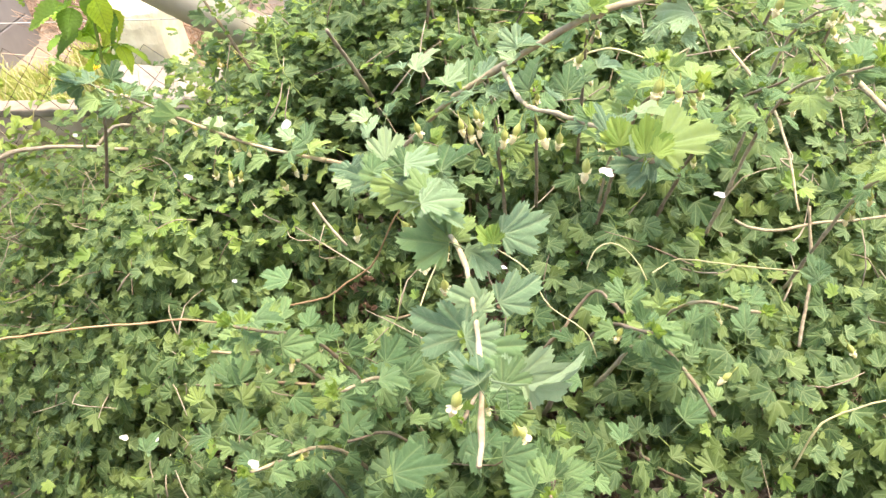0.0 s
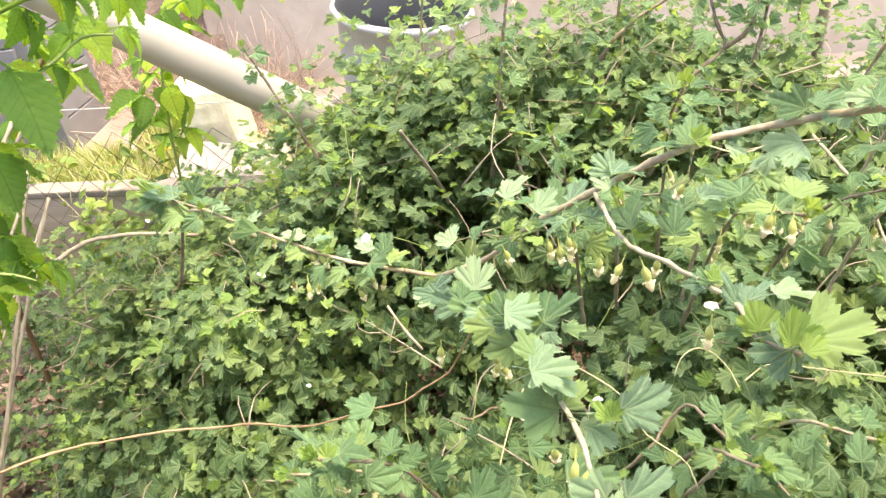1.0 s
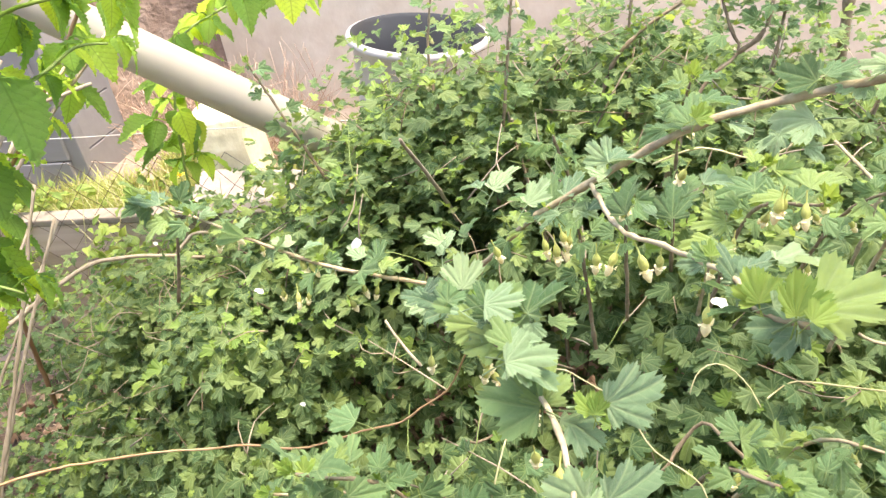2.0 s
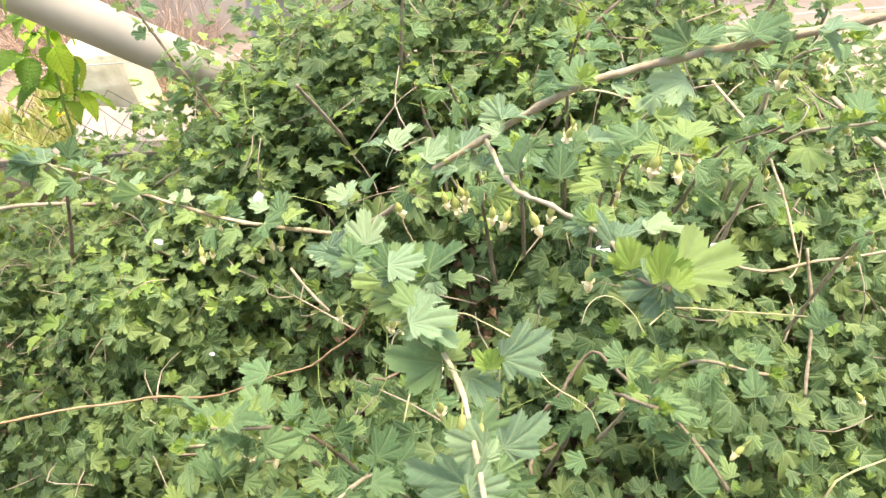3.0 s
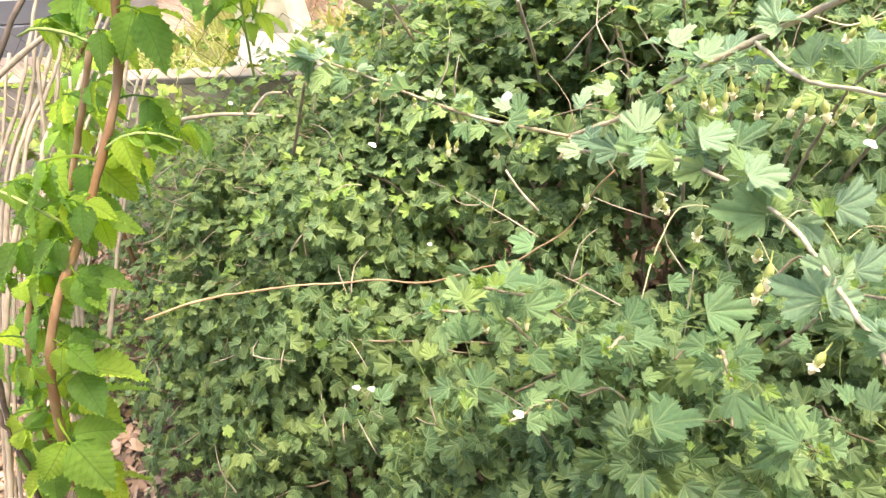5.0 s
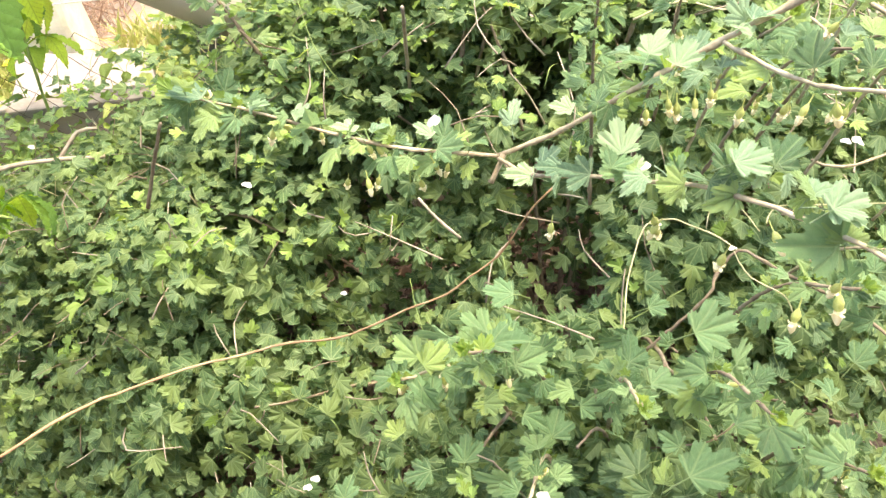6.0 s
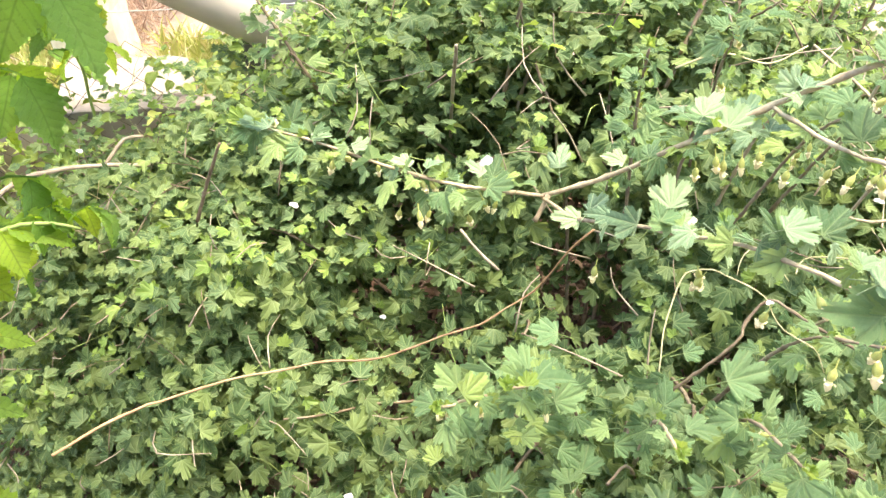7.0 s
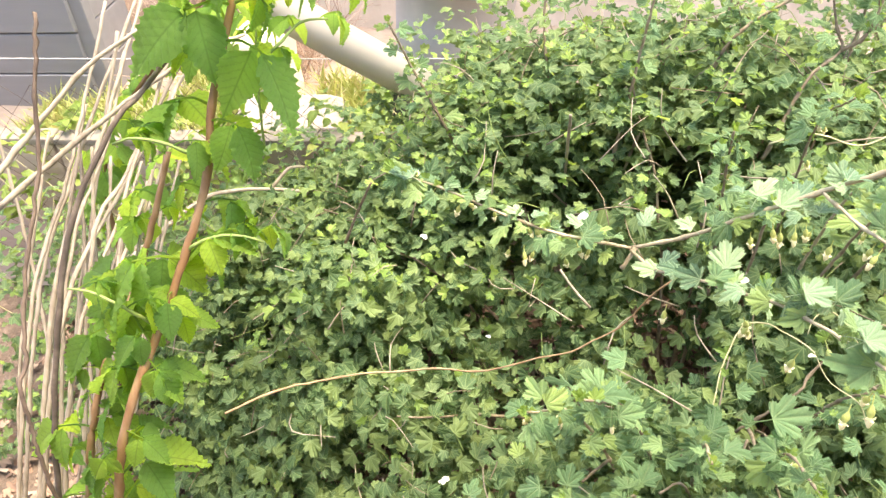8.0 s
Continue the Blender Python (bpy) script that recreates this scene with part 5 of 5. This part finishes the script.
def build_raspberry():
    plants = (
        (((-0.93, 0.60, 0.0), (-0.88, 0.56, 0.45), (-0.79, 0.60, 0.80), (-0.72, 0.723, 0.963), (-0.663, 0.817, 1.10), (-0.640, 0.86, 1.208), (-0.626, 0.90, 1.26), (-0.612, 0.94, 1.315), (-0.59, 1.01, 1.42), (-0.56, 1.10, 1.58)),
         0.0085, 0.0045, M_RCANE, 0.014, 0.108, 0.25, "leafy raspberry cane with peeling orange bark"),
        (((-1.02, 0.66, 0.0), (-0.95, 0.62, 0.5), (-0.85, 0.66, 0.82), (-0.81, 0.79, 0.93), (-0.77, 0.85, 1.03), (-0.745, 0.90, 1.11)),
         0.0080, 0.0045, M_RCANE, 0.018, 0.095, 0.33, "leafy raspberry cane with orange bark"),
        (((-1.24, 1.28, 0.0), (-1.18, 1.30, 0.62), (-1.12, 1.31, 0.86), (-1.048, 1.32, 0.95), (-0.923, 1.32, 1.074), (-0.857, 1.32, 1.139), (-0.797, 1.32, 1.200), (-0.74, 1.33, 1.27)),
         0.0065, 0.0035, M_RCANE, 0.030, 0.085, 0.45, "leafy tan raspberry cane leaning over the yard's edge"),
    )
    plants += (
        (((-0.95, 1.66, 0.0), (-0.92, 1.68, 0.6), (-0.86, 1.72, 1.02), (-0.74, 1.80, 1.12), (-0.62, 1.86, 1.13), (-0.53, 1.90, 1.12)),
         0.0045, 0.0022, M_GREENSTEM, 0.022, 0.10, 0.52, "slim leafy sapling with bright yellow-green leaves"),
    )
    shoots = {"leafy raspberry cane with peeling orange bark": (
        ((-0.633, 0.880, 1.234), (-0.590, 0.913, 1.243), (-0.566, 0.954, 1.250), (-0.539, 0.993, 1.268), (-0.504, 1.012, 1.264)),
        ((-0.612, 0.940, 1.315), (-0.565, 0.955, 1.330), (-0.495, 0.972, 1.335), (-0.468, 0.985, 1.325)),
        ((-0.690, 0.770, 1.030), (-0.650, 0.775, 1.050), (-0.610, 0.785, 1.045), (-0.585, 0.790, 1.030)),
        ((-0.735, 0.705, 0.940), (-0.760, 0.690, 0.990), (-0.800, 0.690, 1.020), (-0.835, 0.695, 1.020)),
        ((-0.650, 0.830, 1.135), (-0.690, 0.820, 1.170), (-0.735, 0.815, 1.185), (-0.770, 0.815, 1.175)))}
    rng = np.random.default_rng(5)
    for pts, r0, r1, mat, sp, size, start, lab in plants:
        plant = group_at("raspberry_plant", pts[0][0], pts[0][1], 0.0, lab, "raspberry", group="raspberry canes")
        v, f, line = tube(pts, r0, r1, 9, 0.02, 0.12, 0.001, 8)
        keep(put("cane", v, f, mat, label="orange-brown cane with peeling bark"), plant)
        n = len(line)
        i = int(n * start)
        k = 0
        while i < n - 1:
            c = line[i]
            d = (line[i + 1] - line[i]).normalized()
            turn = math.degrees(k * 2.4 + 0.6)
            if math.cos(radians(turn)) < -0.62 and k % 3:
                i += 1
                k += 1
                continue
            s = size * float(np.clip(rng.normal(1.0, 0.28), 0.5, 1.45))
            ob = share("leaf", RASP[k % len(RASP)], pose(*c, rng.normal(8, 14), rng.normal(0, 14), turn + rng.normal(0, 15)) @ Matrix.Diagonal((s, s, s, 1)))
            keep(ob, plant)
            i += max(1, int(sp / 0.02 * rng.uniform(0.7, 1.3)))
            k += 1
        for pts_s in shoots.get(lab, ()):
            v, f, line = tube(pts_s, 0.0032, 0.0016, 7, 0.012, 0.15, 0.0006, 31)
            keep(put("side_shoot", v, f, M_GREENSTEM, label="thin green side shoot"), plant)
            for q, u in enumerate((0.45, 0.75, 0.98)):
                c = line[int((len(line) - 1) * u)]
                s = rng.uniform(0.062, 0.088)
                keep(share("leaf", RASP[(q * 2 + k) % len(RASP)], pose(*c, 0, rng.normal(0, 12), -60 + 75 * (q % 2) + rng.normal(0, 20)) @ Matrix.Diagonal((s, s, s, 1))), plant)
    dry = (
        ((-1.18, 0.42, 0.0), (-1.04, 0.85, 0.78), (-0.985, 1.07, 0.985), (-0.920, 1.30, 1.20)),
        ((-1.16, 0.40, 0.0), (-1.017, 0.80, 0.75), (-0.935, 1.07, 0.945), (-0.77, 1.40, 1.19)),
        ((-1.10, 0.50, 0.0), (-0.975, 0.90, 0.83), (-0.925, 1.06, 0.965), (-0.81, 1.30, 1.16)),
        ((-1.24, 0.45, 0.0), (-1.09, 0.84, 0.75), (-1.03, 1.05, 0.97), (-0.97, 1.25, 1.20)),
        ((-1.10, 0.42, 0.0), (-0.99, 0.76, 0.70), (-0.92, 0.99, 0.93), (-0.85, 1.20, 1.13)),
        ((-1.06, 0.45, 0.0), (-0.94, 0.80, 0.74), (-0.89, 0.96, 0.91), (-0.83, 1.14, 1.09)),
        ((-1.00, 0.45, 0.0), (-0.905, 0.66, 0.60), (-0.86, 0.80, 0.84), (-0.81, 0.96, 1.05)),
        ((-1.10, 0.80, 1.00), (-0.993, 0.943, 1.106), (-0.913, 1.036, 1.179), (-0.812, 1.112, 1.227)),
        ((-1.10, 0.93, 0.97), (-1.008, 1.021, 1.026), (-0.897, 1.124, 1.084), (-0.809, 1.187, 1.126), (-0.718, 1.232, 1.146)),
        ((-1.05, 0.50, 0.0), (-0.96, 0.80, 0.62), (-0.93, 0.95, 0.86)),
        ((-1.28, 0.55, 0.0), (-1.12, 0.90, 0.72), (-1.05, 1.10, 0.95), (-0.96, 1.33, 1.17)),
        ((-1.15, 0.50, 0.0), (-1.02, 0.88, 0.80), (-0.97, 1.10, 1.00), (-0.95, 1.22, 1.12)),
    )
    more = np.random.default_rng(19)
    for _ in range(26):
        bx, by = more.uniform(-1.30, -0.98), more.uniform(0.40, 0.66)
        lean_x, lean_y, top = more.normal(0.24, 0.11), more.normal(0.62, 0.14), more.uniform(0.75, 1.18)
        mid = Vector((bx + 0.5 * lean_x + more.normal(0, 0.02), by + 0.55 * lean_y + more.normal(0, 0.02), 0.55 * top))
        if bx + lean_x > -0.90:
            continue
        dry += (((bx, by, 0.0), tuple(mid), (bx + lean_x, by + lean_y, top)),)
    for k, pts in enumerate(dry):
        v, f, _ = tube(pts, 0.0058 - 0.0004 * (k % 7), 0.0030, 7, 0.025, 0.22, 0.0016, 40 + k)
        o = put("dry_cane", v, f, M_DRY)
        tagged(o, "bleached dead raspberry cane standing in a clump", "cane", "dead canes")
    v, f, _ = tube([(-1.0, 0.50, 0.0), (-0.95, 0.58, 0.6), (-0.85, 0.72, 1.03), (-0.766, 0.814, 1.197), (-0.734, 0.846, 1.225), (-0.690, 0.90, 1.270)], 0.0055, 0.0035, 7, 0.03, 0.2, 0.001, 77)
    tagged(put("dry_cane", v, f, M_DARKCANE), "dark weathered dead cane leaning in the clump", "cane", "dead canes")
    v, f, _ = tube([(-0.905, 0.956, 1.30), (-0.915, 0.90, 1.20), (-0.925, 0.858, 1.112), (-0.932, 0.79, 1.04), (-0.940, 0.743, 0.983), (-0.930, 0.66, 0.90), (-0.923, 0.612, 0.853), (-0.93, 0.55, 0.5),
                    (-0.93, 0.55, 0.0)], 0.0030, 0.0030, 6, 0.012, 0.3, 0.0022, 9)
    tagged(put("support_wire", v, f, M_RUST), "twisted rusty wire stake beside the canes", "wire")


build_raspberry()


# ---- small loose stuff ----
def build_litter():
    rng = np.random.default_rng(21)
    pile = Pile()
    strip = ([Vector((-0.5, -0.12, 0)), Vector((0.5, -0.08, 0.03)), Vector((0.45, 0.1, 0.06)), Vector((-0.45, 0.12, -0.02))], [(0, 1, 2, 3)], [(0, 0, 0)] * 4)
    dead = lobed_leaf(17, (0.6, 1.0), 90, petiole=False, curl=0.5)
    for _ in range(4800):
        x, y = rng.uniform(-1.7, 0.3), rng.uniform(0.15, 1.74)
        z = ground_height(x, y) + rng.uniform(0.004, 0.03)
        m = leaf_pose((x, y, z), jitter((rng.normal(), rng.normal(), 0.1), 0.2, rng), jitter((0, 0, 1), 0.45, rng), rng.uniform(0.02, 0.05))
        pile.add(dead if rng.random() < 0.55 else strip, m)
    o = pile.put("leaf_litter", M_LITTER)
    tagged(o, "dry brown leaves and straw scattered on the soil", "litter", kind="stuff")


def blade(rng, h, w):
    lean = rng.normal(0, 0.45, 2)
    v = []
    for u in (0, 0.4, 0.75, 1.0):
        c = Vector((lean[0] * u * u * h, lean[1] * u * u * h, h * u * (1 - 0.25 * u * abs(lean[0]))))
        ww = w * (1 - u ** 1.6) + 0.0002
        v += [c + Vector((ww, 0, 0)), c - Vector((ww, 0, 0))]
    return v, [(0, 1, 3, 2), (2, 3, 5, 4), (4, 5, 7, 6)], [(0, 0, 0.3)] * 8


def build_grass():
    rng = np.random.default_rng(31)
    pile = Pile()
    blades = [blade(rng, 1.0, 0.045) for _ in range(24)]
    for _ in range(17000):
        x, y = rng.uniform(-1.9, -0.35), rng.uniform(1.84, 2.42)
        if -1.14 < x < -0.94 and y > 2.18 or noise.noise(Vector((x * 3, y * 3, 9))) < -0.36 or x < -1.42 and y > 2.26 or x > -0.62 or x > -1.12 and (rng.random() < 0.62 or abs(x + 0.95) < 0.16 and 1.90 < y < 2.18):
            continue
        m = Matrix.Translation((x, y, ground_height(x, y) - 0.005)) @ pose(0, 0, 0, 0, 0, rng.uniform(0, 360)) @ Matrix.Diagonal((*(rng.uniform(0.04, 0.135),) * 3, 1))
        pile.add(blades[rng.integers(24)], m)
    o = pile.put("grass", M_GRASS)
    tagged(o, "sparse sunlit yellow-green grass along the edging", "grass", kind="stuff")
    pile = Pile()
    stalk = []
    for s in range(12):
        v, f, _ = tube([(0, 0, 0), tuple(rng.normal(0, 0.15, 2)) + (0.5,), tuple(rng.normal(0, 0.35, 2)) + (1.0,)], 0.008, 0.004, 3, 0.25)
        stalk.append((v, f, [(0, 0, 0)] * len(v)))
    for _ in range(1300):
        x, y = rng.uniform(-2.3, -0.95), rng.uniform(2.40, 2.92)
        if x < -1.50 and y < 2.72:
            continue
        m = Matrix.Translation((x, y, ground_height(x, y))) @ pose(0, 0, 0, rng.normal(0, 40), rng.normal(0, 40), rng.uniform(0, 360)) @ Matrix.Diagonal((*(rng.uniform(0.10, 0.34),) * 3, 1))
        pile.add(stalk[rng.integers(12)], m)
    for _ in range(500):
        x, y = rng.uniform(0.45, 1.5), rng.uniform(1.0, 1.75)
        m = Matrix.Translation((x, y, 0.1)) @ pose(0, 0, 0, rng.normal(0, 40), rng.normal(0, 40), rng.uniform(0, 360)) @ Matrix.Diagonal((*(rng.uniform(0.25, 0.7),) * 3, 1))
        pile.add(stalk[rng.integers(12)], m)
    o = pile.put("dry_brush", M_BRUSH)
    tagged(o, "dead brown brush and straw behind the fence", "brush", kind="stuff")


build_litter()
build_grass()


def build_weeds():
    """Broad-leaved weeds and straws that spill over the edging."""
    rng = np.random.default_rng(52)
    oval = [toothed_leaflet(6, 300 + k, 0.30) for k in range(6)]
    pile = Pile()
    for _ in range(210):
        x, y = rng.uniform(-1.75, -0.45), rng.uniform(1.62, 2.12)
        if -1.10 < x < -0.70 and y > 1.86 or noise.noise(Vector((x * 4, y * 4, 3))) < -0.15:
            continue
        base = Vector((x, y, ground_height(x, y)))
        top = (YARD + rng.uniform(0.12, 0.30) if y < 1.84 else YARD + rng.uniform(0.03, 0.18)) - base.z
        for _ in range(rng.integers(5, 11)):
            c = base + Vector((rng.normal(0, 0.025), rng.normal(0, 0.025), top * rng.uniform(0.55, 1.0)))
            pile.add(oval[rng.integers(6)], leaf_pose(c, jitter((rng.normal(), rng.normal(), 0.1), 0.3, rng), jitter((0, -0.2, 1), 0.4, rng), rng.uniform(0.022, 0.060)))
    o = pile.put("weeds", M_WEED)
    tagged(o, "yellow-green broad-leaved weeds growing along the edging", "weeds", kind="stuff")
    lists = []
    for k in range(150):
        x, y = rng.uniform(-1.7, -0.5), rng.uniform(1.45, 2.05)
        b = Vector((x, y, ground_height(x, y)))
        h = rng.uniform(0.25, 0.72) if y < 1.78 else rng.uniform(0.08, 0.26)
        d = Vector((rng.normal(0, 0.35), rng.normal(0, 0.25), 1.0)) * h
        v, f, _ = tube([b, b + d * 0.5 + Vector(rng.normal(0, 0.015, 3).tolist()), b + d + Vector((rng.normal(0, 0.05), 0, -0.02))], 0.0016, 0.0008, 4, 0.08)
        lists.append((v, f))
    v, f = merge(lists)
    tagged(put("dry_straws", v, f, M_STRAW), "pale dry straws standing among the weeds", "straw", kind="stuff")


build_weeds()


def build_petals():
    rng = np.random.default_rng(4)
    v, f = [Vector((0, 0, 0.1))], []
    for k in range(12):
        an = 2 * math.pi * k / 12
        r = 1.0 + 0.13 * math.sin(3 * an) + 0.10 * math.sin(5 * an + 1) + 0.06 * math.sin(2 * an)
        v.append(Vector((0.62 * r * math.cos(an), r * math.sin(an), 0.22 * math.cos(an) ** 2 - 0.02)))
    f = [(0, k + 1, (k + 1) % 12 + 1) for k in range(12)]
    spots = ((-0.143, 0.788, 1.086, 0.0115), (-0.383, 0.978, 0.890, 0.010), (-0.318, 0.590, 0.775, 0.008), (-0.110, 0.440, 0.955, 0.008), (0.044, 0.541, 1.192, 0.012), (0.187, 0.608, 1.139, 0.010),
             (0.345, 0.800, 0.980, 0.010), (-0.843, 1.400, 0.72, 0.010), (-0.267, 0.799, 0.841, 0.006), (-0.317, 0.548, 0.834, 0.007), (0.019, 0.635, 1.119, 0.007), (0.10, 0.60, 1.04, 0.007))
    for x, y, z, s in spots:
        me = bpy.data.meshes.new("fallen_petal")
        me.from_pydata([tuple(q) for q in v], [], f)
        me.materials.append(M_PETAL)
        me.polygons.foreach_set("use_smooth", np.full(len(me.polygons), True))
        o = new("fallen_petal", me)
        o.matrix_world = leaf_pose((x, y - 0.007, z + 0.008), jitter((1, 0, 0.1), 0.3, rng), jitter((0, -0.45, 0.85), 0.2, rng), s * 0.68)
        tagged(o, "white petal fallen on a gooseberry leaf", "petal", "fallen petals")


build_petals()


def build_yellow_flower():
    rng = np.random.default_rng(14)
    f = group_at("yellow_flower", -1.02, 1.84, ground_height(-1.02, 1.84), "small bright yellow flower standing in the grass", "flower")
    top = Vector((-1.02, 1.83, 0.68))
    v, fc, _ = tube([(-1.02, 1.84, ground_height(-1.02, 1.84) - 0.01), (-1.024, 1.835, 0.58), top], 0.0016, 0.0013, 5, 0.03)
    keep(put("stalk", v, fc, M_GREENSTEM), f)
    vs, fs = [], []
    for k in range(26):
        an, r, lift = k * 2.4, 0.006 + 0.010 * (k / 26), 0.010 - 0.009 * (k / 26)
        out = Vector((math.cos(an), math.sin(an), 0))
        side = Vector((-math.sin(an), math.cos(an), 0)) * 0.0022
        o = len(vs)
        vs += [top - side * 0.5, top + side * 0.5, top + out * r + side + Vector((0, 0, lift)), top + out * r - side + Vector((0, 0, lift)), top + out * r * 1.15 + Vector((0, 0, lift * 0.9))]
        fs += [(o, o + 1, o + 2, o + 3), (o + 3, o + 2, o + 4)]
    keep(put("flower_head", vs, fs, M_YELLOW, label="bright yellow ray florets"), f)


build_yellow_flower()
